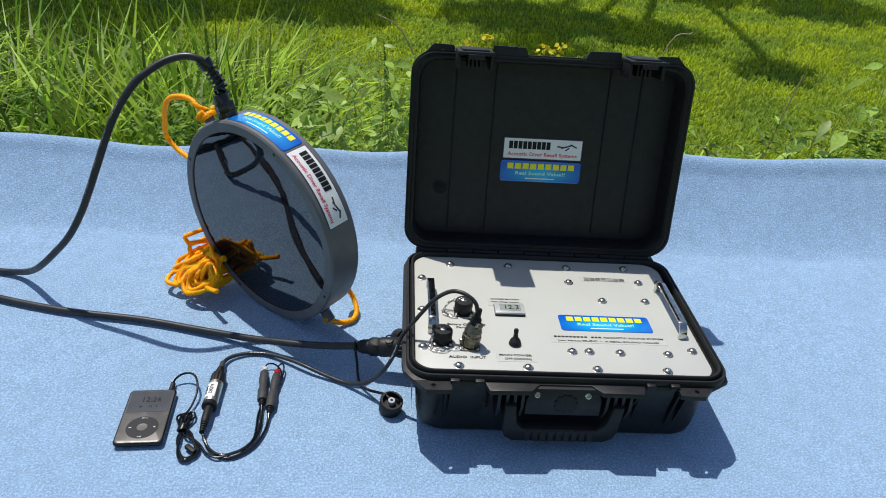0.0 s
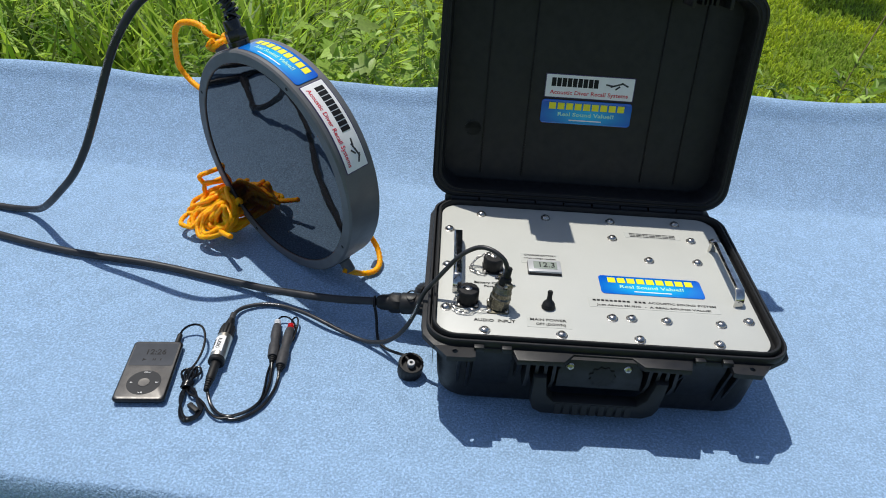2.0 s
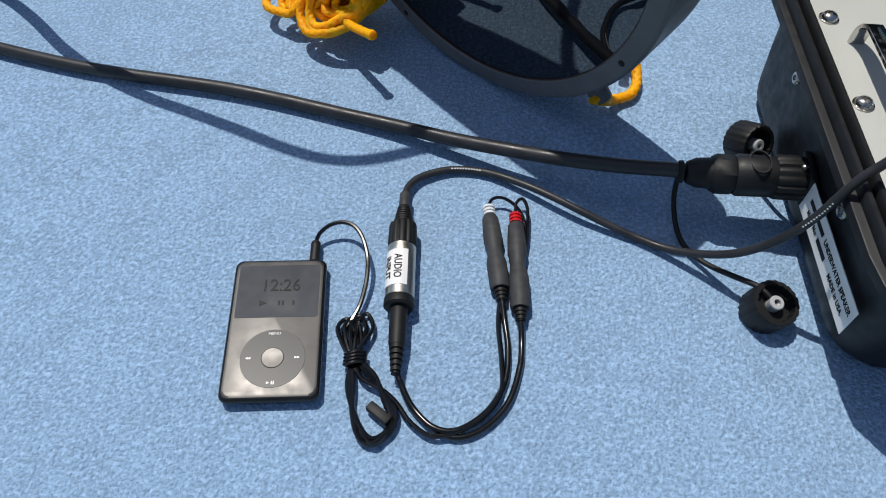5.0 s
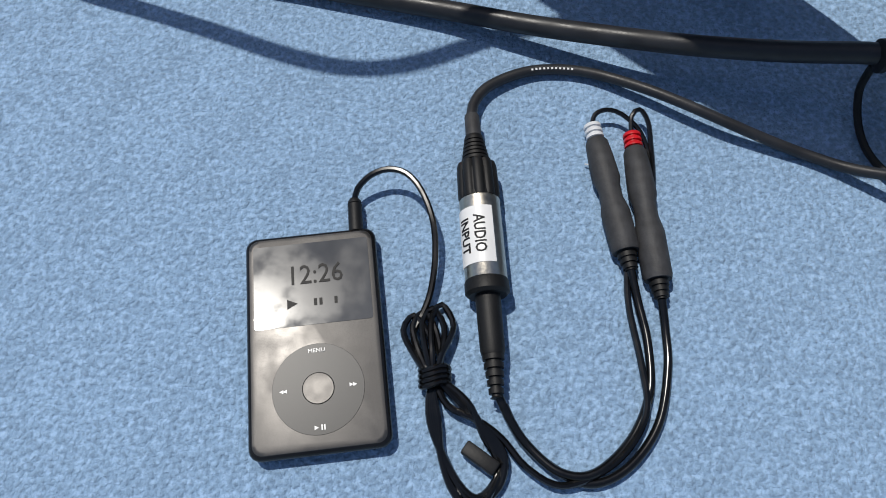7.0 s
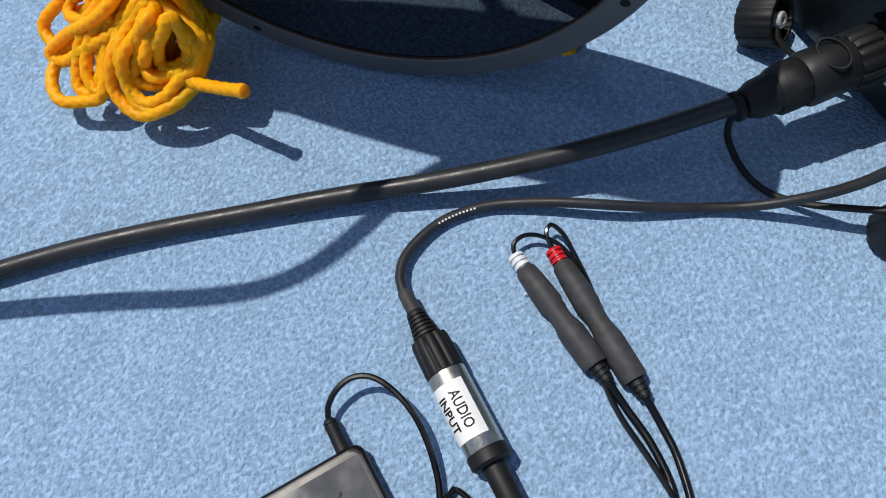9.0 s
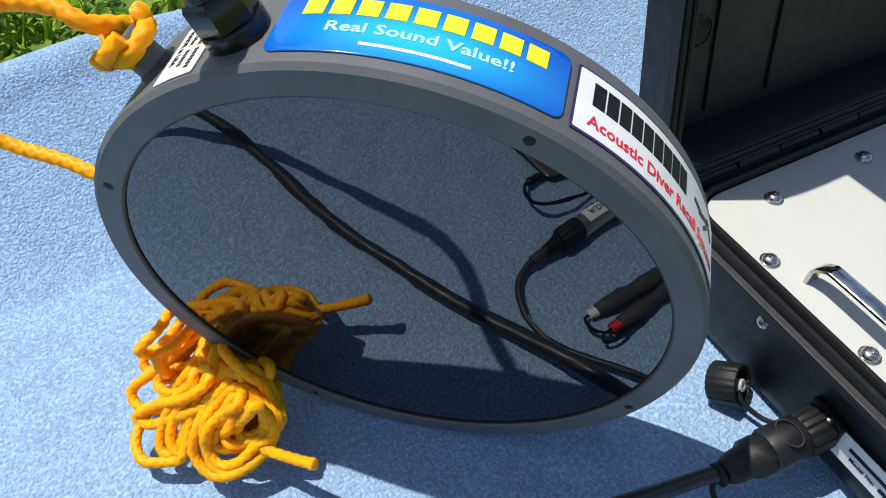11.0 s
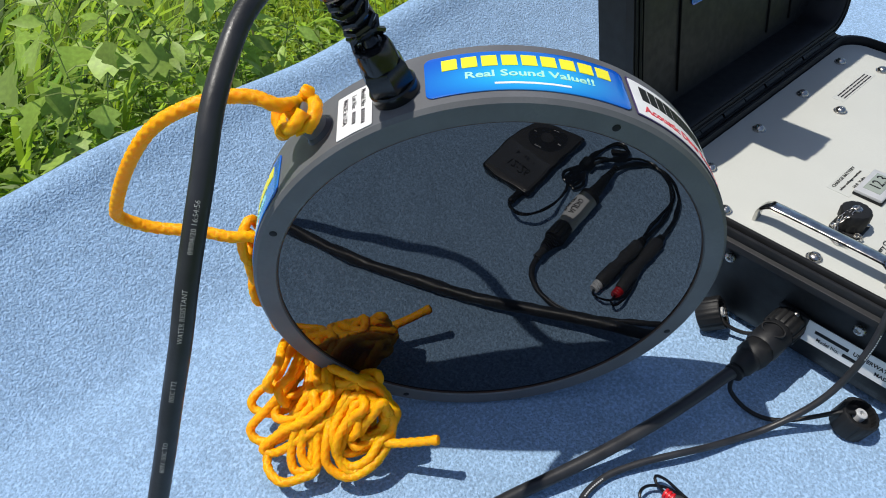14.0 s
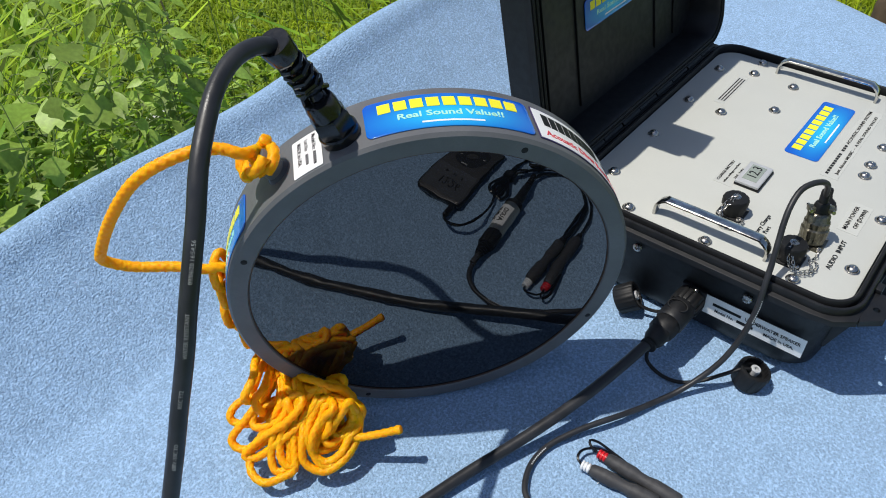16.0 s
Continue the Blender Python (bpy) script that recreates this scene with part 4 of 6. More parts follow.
def dust_cap(at, axis, tether, label):
    """A fluted cap with a white-centred rivet and its rubber tether."""
    t = thing("dust_cap", (at[0], at[1], 0.0), label, "cap", "loose connector caps")
    m = frame_to(at, axis)
    part("cap_shell", lathe([(0.0, -0.012), (0.0150, -0.012), (0.0162, -0.0105), (0.0165, 0.009), (0.0155, 0.0105), (0.0130, 0.0105), (0.0125, 0.004), (0.0, 0.004)], 72, m, ribs=20, rib_depth=0.0008), RUBBER, t)
    part("hub", lathe([(0.0050, 0.004), (0.0050, 0.0105), (0.0044, 0.0112), (0.0022, 0.0112), (0.0022, 0.0085), (0, 0.0085)], 22, m), SILVERPLASTIC, t, "pale centre rivet")
    part("tether", tube(spline([tuple(Vector(at) + Vector(axis).normalized() * 0.008)] + tether, 0.004), 0.0020, 8), RUBBER, t)


dust_cap((-0.0660, 0.8965, 0.0130), (0.10, -0.25, 1), [(-0.074, 0.905, 0.0235), (-0.086, 0.918, 0.016), (-0.100, 0.934, 0.007), (-0.112, 0.950, 0.0045), (-0.1165, 0.968, 0.006), (-0.119, 0.984, 0.018), tuple(tie - Vector((0, 0, 0.007)))],
         "fluted black plastic cap lying open on the cloth")
dust_cap((-0.0515, 1.0440, 0.0180), (0.42, -0.75, 0.50), [(-0.052, 1.030, 0.016), (-0.046, 1.012, 0.012), (-0.040, 0.996, 0.022), (-0.036, 0.990, 0.033)],
         "fluted black plastic cap resting on its edge beside the case")

# audio lead from the player to the panel plug
lead = thing("audio_lead", (-0.3155, 0.925, 0.0), "thin black audio lead with a nickel barrel, over the case rim", "cable")
LEAD = [(-0.3172, 0.9800, 0.0085), (-0.3160, 0.9905, 0.0072), (-0.3085, 1.0020, 0.0060), (-0.2921, 1.0108, 0.0052), (-0.2747, 1.0139, 0.0048), (-0.2528, 1.0105, 0.0055), (-0.2279, 0.9985, 0.0085), (-0.2076, 0.9862, 0.0105), (-0.1871, 0.9743, 0.0100),
        (-0.1659, 0.9643, 0.0070), (-0.1452, 0.9553, 0.0048), (-0.1271, 0.9455, 0.0075), (-0.1095, 0.9349, 0.0175), (-0.0945, 0.9253, 0.0320), (-0.0830, 0.9192, 0.0480), (-0.0720, 0.9150, 0.0690), (-0.0640, 0.9135, 0.0900), (-0.0590, 0.9140, 0.1080),
        (-0.0525, 0.9160, 0.1235), (-0.0420, 0.9185, 0.1370), (-0.0310, 0.9215, 0.1520), (-0.0180, 0.9250, 0.1680), (-0.0050, 0.9265, 0.1800), (0.0090, 0.9250, 0.1880), (0.0215, 0.9190, 0.1905), (0.0335, 0.9125, 0.1870), (0.0415, 0.9095, 0.1780), (0.0445, 0.9090, 0.1620)]
part("lead_wire", tube(spline(LEAD, 0.004), 0.0029, 12), JACKET, lead)
lead_path = spline(LEAD, 0.004)
for start, cnt in ((0.052, 11), (0.33, 12)):
    part("print_marks", print_on(bars([(k * 0.0022, k * 0.0022 + 0.0011, -0.0005, 0.0005) for k in range(cnt)], 0.00005), lead_path, start, 0.0029, Vector((-0.1, -0.45, 1))), WHITE, lead)
pb = Vector((0.0375, 0.9050, TOP + 0.002))
pt = Vector((0.0445, 0.9090, TOP + 0.0465))
qm = frame_to(pb, pt - pb)
part("plug_shell", lathe([(0.0118, 0.0), (0.0118, 0.006), (0.0128, 0.0065), (0.0132, 0.0150), (0.0122, 0.0160), (0.0118, 0.0165), (0.0122, 0.0225), (0.0110, 0.0240), (0.0108, 0.0290), (0.0090, 0.0320), (0.0078, 0.0325)], 40, qm, ribs=20, rib_depth=0.0006), OLIVE, lead, "olive plated metal bayonet connector")
part("cable_clamp", box(-0.0125, 0.0125, -0.0042, 0.0042, 0.0325, 0.0385, 0.0012), OLIVE, lead, at=pb).matrix_basis = Matrix.Translation(pb - Vector((-0.3155, 0.925, 0.0))) @ qm.to_3x3().to_4x4()
part("clamp_core", lathe([(0.0070, 0.031), (0.0072, 0.040), (0.0060, 0.0425), (0.0045, 0.0430), (0.0042, 0.055), (0.0034, 0.056)], 22, qm), RUBBER, lead)
for sx in (-1, 1):
    part("clamp_screw", tube([qm @ Vector((sx * 0.0100, -0.0075, 0.0355)), qm @ Vector((sx * 0.0100, 0.0075, 0.0355))], 0.0019, 10), STEEL, lead)

# inline plug: strain relief, black collar, nickel barrel with label, jack
XA = Vector((-0.3172, 0.9810, 0.0108))
XB = Vector((-0.3135, 0.8330, 0.0108))
xm = frame_to(XA, XB - XA)
part("lead_sleeve", lathe([(0.0035, -0.001), (0.0039, 0.0), (0.0040, 0.013), (0.0036, 0.014)], 16, xm), SHRINK, lead)
prof = [(0.0045, 0.012)]
for k in range(6):
    z = 0.0135 + k * 0.0024
    r = 0.0050 + 0.00042 * k
    prof += [(r, z), (r, z + 0.0015), (r - 0.0010, z + 0.0016), (r - 0.0010, z + 0.0023)]
prof += [(0.0080, 0.0285), (0.0092, 0.034), (0.0095, 0.0480), (0.0090, 0.0490)]
part("strain_relief", lathe(prof, 40, xm, ribs=0), RUBBER, lead)
part("collar", lathe([(0.0095, 0.0285), (0.0101, 0.031), (0.0104, 0.046), (0.0099, 0.0485)], 60, xm, ribs=10, rib_depth=0.0012), RUBBER, lead)
part("barrel", lathe([(0.0094, 0.0485), (0.0100, 0.0490), (0.0100, 0.0905), (0.0094, 0.0915)], 40, xm), NICKEL, lead, "brushed nickel barrel")
part("barrel_cap", lathe([(0.0101, 0.0905), (0.0105, 0.0915), (0.0105, 0.0965), (0.0090, 0.0980)], 32, xm), RUBBER, lead)
part("jack_body", lathe([(0.0058, 0.0970), (0.0060, 0.0985), (0.0057, 0.1240), (0.0052, 0.1260)], 28, xm), RUBBER, lead)
prof = []
for k in range(5):
    z = 0.126 + k * 0.0038
    r = 0.0050 - 0.0004 * k
    prof += [(r, z), (r, z + 0.0024), (r - 0.0013, z + 0.0025), (r - 0.0013, z + 0.0037)]
part("jack_boot", lathe(prof + [(0.003, 0.1455)], 24, xm), RUBBER, lead)
# wrapped label with letters along the barrel
wrapl = slab([(0.0, -0.0105), (0.029, -0.0105), (0.029, 0.0105), (0.0, 0.0105)], 0, 0.0002)
pieces = [("label", wrapl, WHITE)]
for txt, y, wd in (("AUDIO", 0.0035, 0.0195), ("INPUT", -0.0045, 0.0180)):
    w = words(txt, 0.0052, bold=0.02, width=wd)
    bmesh.ops.translate(w, vec=(0.0145, y, 0.0003), verts=w.verts)
    pieces.append(("lettering", w, INK))
for name, bm, mat in pieces:
    bmesh.ops.triangulate(bm, faces=bm.faces)
    for _ in range(3):
        bmesh.ops.subdivide_edges(bm, edges=[e for e in bm.edges if e.calc_length() > 0.003], cuts=1)
        bmesh.ops.triangulate(bm, faces=bm.faces)
    ax = (XB - XA).normalized()
    up = Vector((-0.6, 0, 1)).normalized()
    sidev = ax.cross(up).normalized()          # towards the player
    for v in bm.verts:
        a = v.co.y / 0.0102
        r = 0.0102 + v.co.z
        v.co = XA + ax * (0.0555 + v.co.x) + r * (math.cos(a) * up - math.sin(a) * sidev)
    bmesh.ops.recalc_face_normals(bm, faces=bm.faces)
    part(name, bm, mat, lead)


def phono(tip, tail, ring, label, wire, nose):
    """A phono plug joined to its socket under grey heat-shrink."""
    t = thing("phono_plug", (tip[0], (tip[1] + tail[1]) / 2, 0.0), label, "audio plug", "pair of phono plugs")
    m = frame_to(tip, Vector(tail) - Vector(tip))
    ln = (Vector(tail) - Vector(tip)).length
    prof = []
    for k in range(3):
        z = 0.0 + k * 0.003
        prof += [(0.0042, z), (0.0046, z + 0.0005), (0.0046, z + 0.0020), (0.0036, z + 0.0021), (0.0036, z + 0.0029)]
    part("ring_sleeve", lathe(prof, 22, m), ring, t, label.split(" with ")[1].split(" under")[0] if " with " in label else "")
    s = ln - 0.010 - 0.0095
    part("shrink_sleeve", lathe([(0.0045, 0.0088), (0.0058, 0.011), (0.0066, 0.0095 + s * 0.18), (0.0070, 0.0095 + s * 0.36), (0.0056, 0.0095 + s * 0.45), (0.0057, 0.0095 + s * 0.55), (0.0072, 0.0095 + s * 0.66),
                                 (0.0070, 0.0095 + s * 0.97), (0.0064, 0.0095 + s)], 26, m), SHRINK, t)
    prof = []
    for k in range(4):
        z = ln - 0.0115 + k * 0.0028
        r = 0.0052 - 0.00055 * k
        prof += [(r, z), (r, z + 0.0018), (r - 0.001, z + 0.0019), (r - 0.001, z + 0.0027)]
    part("boot", lathe(prof, 22, m), RUBBER, t)
    part("wire", tube(spline(wire, 0.003), 0.0021, 10), GLOSSWIRE, t)
    part("link_wire", tube(spline(nose, 0.002), 0.0013, 8), GLOSSWIRE, t)


phono((-0.2550, 0.9760, 0.0072), (-0.2455, 0.8945, 0.0072), WHITEP, "grey phono plug with a white ringed end under heat-shrink",
      [(-0.2455, 0.8955, 0.0070), (-0.2435, 0.8800, 0.0040), (-0.2415, 0.8600, 0.0030), (-0.2440, 0.8370, 0.0028), (-0.2550, 0.8170, 0.0030), (-0.2730, 0.8030, 0.0050), (-0.2880, 0.8040, 0.0048), (-0.3010, 0.8160, 0.0040), (-0.3085, 0.8280, 0.0065), (-0.3128, 0.8380, 0.0085)],
      [(-0.2550, 0.9755, 0.0072), (-0.2530, 0.9815, 0.0090), (-0.2470, 0.9835, 0.0100), (-0.2395, 0.9810, 0.0095), (-0.2315, 0.9720, 0.0085), (-0.2275, 0.9600, 0.0060), (-0.2270, 0.9480, 0.0050)])
phono((-0.2352, 0.9700, 0.0072), (-0.2330, 0.8795, 0.0072), RED, "grey phono plug with a red ringed end under heat-shrink",
      [(-0.2330, 0.8800, 0.0070), (-0.2325, 0.8660, 0.0035), (-0.2340, 0.8480, 0.0028), (-0.2420, 0.8230, 0.0028), (-0.2580, 0.8050, 0.0030), (-0.2760, 0.7990, 0.0030), (-0.2930, 0.8080, 0.0028), (-0.3040, 0.8200, 0.0035), (-0.3105, 0.8330, 0.0080)],
      [(-0.2352, 0.9695, 0.0072), (-0.2345, 0.9790, 0.0100), (-0.2300, 0.9825, 0.0110), (-0.2265, 0.9750, 0.0100), (-0.2262, 0.9620, 0.0075), (-0.2268, 0.9500, 0.0065), (-0.2278, 0.9400, 0.0050)])

# ---------------------------------------------------------------- music player
PC, PSPIN = Vector((-0.3945, 0.8668, 0.0)), 4.6
pm2 = Matrix.Translation(PC) @ Matrix.Rotation(radians(PSPIN), 4, "Z")
player = thing("music_player", tuple(PC), "slim grey metal portable music player with a click wheel, lying flat", "music player")
W2, L2 = 0.0312, 0.0524


def p_loft(sec):
    return loft(sec, m=pm2)


part("back_shell", p_loft([(rounded(W2 - 0.004, L2 - 0.004, 0.0042), 0.0008), (rounded(W2 - 0.0008, L2 - 0.0008, 0.0052), 0.0035), (rounded(W2, L2, 0.0056), 0.0062)]), IPODBACK, player, "dark polished metal back")
# the edge's dark reflection is put into its colour, using the back's material
part("edge_band", p_loft([(rounded(W2, L2, 0.0056), 0.0062), (rounded(W2, L2, 0.0056), 0.0080), (rounded(W2 - 0.0006, L2 - 0.0006, 0.0052), 0.0091), (rounded(W2 - 0.0016, L2 - 0.0016, 0.0048), 0.0098)]), IPODBACK, player, "rounded metal edge with its dark reflection put into the colour")
face = part("front_plate", p_loft([(rounded(W2 - 0.0017, L2 - 0.0017, 0.0048), 0.0096), (rounded(W2 - 0.0020, L2 - 0.0020, 0.0048), 0.0101), (rounded(W2 - 0.0034, L2 - 0.0034, 0.0042), 0.0105)]), IPOD, player, "grey anodised aluminium front")
scr = slab([(x, y + 0.0262) for x, y in rounded(0.0272, 0.0205, 0.0012, 2)], 0.0104, 0.0107, m=pm2)
part("screen", scr, SCREEN, face, "grey unlit display")
whl = lathe([(0.0206, 0.0104), (0.0204, 0.0107), (0.0072, 0.0107), (0.0070, 0.0105)], 64, pm2 @ Matrix.Translation((0.0005, -0.0240, 0)))
part("touch_wheel", whl, WHEEL, face, "dark grey round touch wheel")
part("centre_button", lathe([(0.0069, 0.0104), (0.0068, 0.0110), (0.0055, 0.0109), (0, 0.01085)], 40, pm2 @ Matrix.Translation((0.0005, -0.0240, 0))), IPOD, face, "grey centre button")
for txt, x, y, hh, mat in (("MENU", 0.0005, -0.0068, 0.0018, WHITE), ("12:26", 0.0015, 0.0300, 0.0095, INK)):
    w = words(txt, hh, bold=0.0, width=0.024 if txt[0] == "1" else 0.0075)
    bmesh.ops.transform(w, matrix=pm2 @ Matrix.Translation((x, y, 0.0109)), verts=w.verts)
    part("lettering", w, mat, face)


def triangles(rows, z):
    b = bmesh.new()
    for x, y, s, d in rows:
        slab([(x + d * s * a, y + s * c) for a, c in ((-0.8, -0.8 * d), (0.8, 0.0), (-0.8, 0.8 * d))], z - 0.0002, z, bm=b)
    return b


w = triangles([(0.0152, -0.024, 0.0011, 1), (0.0168, -0.024, 0.0011, 1), (-0.0142, -0.024, 0.0011, -1), (-0.0158, -0.024, 0.0011, -1), (-0.0010, -0.0412, 0.0012, 1)], 0.0109)
box(0.0010, 0.0016, -0.0424, -0.0400, 0.0108, 0.0109, bm=w)
box(0.0022, 0.0028, -0.0424, -0.0400, 0.0108, 0.0109, bm=w)
bmesh.ops.transform(w, matrix=pm2, verts=w.verts)
part("wheel_symbols", w, WHITE, face)
w = triangles([(-0.0095, 0.0165, 0.0030, 1)], 0.0109)
for x in (0.0005, 0.0030, 0.0100):
    box(x, x + 0.0014, 0.0148, 0.0182, 0.0108, 0.0109, bm=w)
bmesh.ops.transform(w, matrix=pm2, verts=w.verts)
part("screen_symbols", w, INK, face)
part("dock_port", box(-0.011, 0.011, -0.0005, 0.0006, 0.0042, 0.0062, 0.0003), INK, player, at=PC).matrix_basis = Matrix.Rotation(radians(PSPIN), 4, "Z") @ Matrix.Translation((0, -L2 + 0.0008, 0))

# headphone lead, bundled
hlead = thing("headphone_lead", (-0.345, 0.86, 0.0), "thin glossy black lead bundled and tied, plugged into the player", "cable")
JP = pm2 @ Vector((0.0220, L2 - 0.0005, 0.0062))
jd = (pm2.to_3x3() @ Vector((0.02, 1, 0.0))).normalized()
jm = frame_to(JP, jd)
part("plug", lathe([(0.0034, 0), (0.0036, 0.001), (0.0034, 0.013), (0.0036, 0.0135), (0.0036, 0.0145), (0.0028, 0.0147), (0.0034, 0.0152), (0.0033, 0.0165), (0.0022, 0.018)], 20, jm), RUBBER, hlead)
J2 = JP + jd * 0.017
LOOP = [tuple(J2), (J2.x + 0.002, J2.y + 0.005, 0.010), (-0.3690, 0.9475, 0.0135), (-0.3600, 0.9495, 0.0155), (-0.3510, 0.9460, 0.0165), (-0.3440, 0.9365, 0.0160), (-0.3390, 0.9210, 0.0140), (-0.3385, 0.9040, 0.0100), (-0.3415, 0.8870, 0.0060),
        (-0.3465, 0.8755, 0.0040), (-0.3500, 0.8680, 0.0040), (-0.3470, 0.8580, 0.0050), (-0.3425, 0.8490, 0.0060)]
part("lead_wire", tube(spline(LOOP, 0.003), 0.0016, 8), GLOSSWIRE, hlead)
rnd = random.Random(11)
knot = Vector((-0.3405, 0.8458, 0.005))
for k in range(4):      # upper loops
    dx = -0.010 + 0.0045 * k
    p = [knot, knot + Vector((dx * 0.6 - 0.003, 0.012, 0.001 * k)), knot + Vector((dx - 0.004, 0.024 + 0.002 * k, 0.000)), knot + Vector((dx + 0.001, 0.0315 + 0.0016 * k, -0.001)), knot + Vector((dx + 0.006, 0.025, 0.000)), knot + Vector((0.003, 0.010, 0.001 * k))]
    part("bundle_loop", tube(spline(p, 0.003, True), 0.0015, 8, closed=True), GLOSSWIRE, hlead)
for k in range(5):      # lower loops
    dx = 0.010 + 0.003 * k
    p = [knot, knot + Vector((0.001 - 0.001 * k, -0.018, 0.000)), knot + Vector((0.003 + 0.001 * k, -0.040 - 0.003 * (k % 3), -0.001)), knot + Vector((0.013 + 0.001 * k, -0.054 + 0.003 * (k % 2), -0.002 + 0.001 * k)),
         knot + Vector((0.026 + 0.001 * (k % 3), -0.047 + 0.002 * k, -0.001)), knot + Vector((0.0285 - 0.002 * k, -0.032 + 0.0015 * k, 0.001)), knot + Vector((0.014, -0.015 + 0.001 * k, 0.001 + 0.001 * k))]
    part("bundle_loop", tube(spline(p, 0.003, True), 0.0015, 8, closed=True), GLOSSWIRE, hlead)
for k in range(4):
    ring = [knot + Vector((0.0065 * math.cos(a), -0.0025 + 0.0024 * k + 0.001 * math.sin(2 * a), 0.0045 * math.sin(a) + 0.0005)) for a in (2 * math.pi * i / 16 for i in range(16))]
    part("tie", tube(ring, 0.0014, 8, closed=True), GLOSSWIRE, hlead)
part("lead_splitter", box(-0.0085, 0.0085, -0.0032, 0.0032, -0.003, 0.003, 0.001), RUBBER, hlead, at=(-0.3220, 0.8110, 0.0055)).matrix_basis = Matrix.Translation(Vector((-0.3220, 0.8110, 0.0055)) - Vector((-0.345, 0.86, 0))) @ Matrix.Rotation(radians(-38), 4, "Z")
TAIL = [tuple(knot), (-0.3350, 0.8340, 0.006), (-0.3220, 0.8270, 0.0065), (-0.3120, 0.8190, 0.0055), (-0.3020, 0.8065, 0.0045), (-0.2880, 0.7985, 0.0045), (-0.2700, 0.8035, 0.0050), (-0.2560, 0.8140, 0.005), (-0.2465, 0.8300, 0.0045), (-0.2460, 0.8520, 0.0035), (-0.2480, 0.8780, 0.0035), (-0.2470, 0.8950, 0.0050)]
part("tail", tube(spline(TAIL, 0.003), 0.0016, 8), GLOSSWIRE, hlead)

# ---------------------------------------------------------------- yellow rope
RR = 0.0044


def rope(points, name, parent, closed=False, step=0.0013, rad=RR):
    """A braided rope, its surface raised in strands that wind both ways."""
    path = spline(points, step, closed)
    b = bmesh.new()
    fr = frames_along(path, closed)
    rings, run = [], 0.0
    for i, (p, (t, u, v)) in enumerate(zip(path, fr)):
        run += (p - path[i - 1]).length if i else 0.0
        ring = []
        for k in range(16):
            a = 2 * math.pi * k / 16
            w = max(math.cos(4 * a + run * 850), math.cos(4 * a - run * 850 + 1.2))
            r = rad * (0.87 + 0.17 * w)
            ring.append(b.verts.new(p + r * (math.cos(a) * u + math.sin(a) * v)))
        rings.append(ring)
    for r0, r1 in list(zip(rings, rings[1:])) + ([(rings[-1], rings[0])] if closed else []):
        for k in range(16):
            b.faces.new((r0[k], r0[(k + 1) % 16], r1[(k + 1) % 16], r1[k]))
    if not closed:
        b.faces.new(rings[0][::-1]), b.faces.new(rings[-1])
    return part(name, b, ROPE, parent, angle=80)


hank = thing("yellow_rope", (-0.40, 1.17, 0.0), "hank of bright yellow braided rope tied to the speaker", "rope")
P1 = rim(50.6, -0.027, SR + 0.013)
P2 = rim(229.5, -0.027, SR + 0.012)
rope([tuple(P1 + SN * 0.010 + Vector((0, 0, -0.003))), tuple(P1 + radial(50.6) * 0.010), tuple(P1 - SN * 0.009 + Vector((-0.004, 0, 0.006))), (-0.3790, 1.2060, 0.3260), (-0.3890, 1.2150, 0.3320), (-0.4050, 1.2250, 0.3340), (-0.4234, 1.2370, 0.3290),
      (-0.4372, 1.2500, 0.3180), (-0.4476, 1.2640, 0.2995), (-0.4566, 1.2826, 0.2715), (-0.4630, 1.2995, 0.2420), (-0.4620, 1.3060, 0.2300), (-0.4540, 1.3040, 0.2200), (-0.4423, 1.2960, 0.2130), (-0.4212, 1.2780, 0.2080), (-0.4060, 1.2630, 0.2025), (-0.3920, 1.2580, 0.1970), (-0.3850, 1.2600, 0.1820)], "loop", hank)
PEG = frame_to(rim(50.6, -0.027), radial(50.6))
rope([tuple(PEG @ Vector((0.0118 * math.cos(a), 0.0118 * math.sin(a), 0.0125 + 0.0011 * a))) for a in (0.5 * k for k in range(15))], "knot", hank)
rope([tuple(PEG @ Vector(p)) for p in ((0.010, -0.010, 0.020), (-0.002, -0.017, 0.015), (-0.012, -0.012, 0.022), (-0.014, 0.002, 0.016), (-0.007, 0.013, 0.021))], "knot", hank)
rope([tuple(P2 + SN * 0.009), tuple(P2 + radial(229.5) * 0.008), (-0.152, 1.094, 0.010), (-0.134, 1.106, 0.0075), (-0.128, 1.126, 0.010), (-0.134, 1.146, 0.022), (-0.145, 1.150, 0.040), (-0.152, 1.140, 0.056)], "lower_loop", hank)
rnd = random.Random(21)
jit = lambda d: Vector((rnd.uniform(-d, d), rnd.uniform(-d, d), rnd.uniform(-d, d)))
CHAIN = spline([(-0.389, 1.266, 0.190), (-0.388, 1.271, 0.140), (-0.380, 1.265, 0.096), (-0.375, 1.247, 0.068)], 0.012)
for k, c in enumerate(CHAIN):      # chain of bights hanging down behind the rim
    tw = Matrix.Rotation(1.2 * (k % 2) + rnd.uniform(-0.3, 0.3), 3, "Z")
    rope([tuple(c + tw @ Vector(v)) for v in ((0.003, 0.004, 0.013), (-0.009, -0.004, 0.006), (-0.010, -0.006, -0.014), (-0.001, 0.000, -0.021), (0.009, 0.005, -0.010))], "bight", hank, True, rad=0.0037)
HR = 0.0038


def neck(q):
    """Where a strand leaves the back of the rim; q runs from the outer side inwards."""
    return rim(-27 - 32 * q, rnd.uniform(-0.030, -0.012), SR + rnd.uniform(0.006, 0.014))


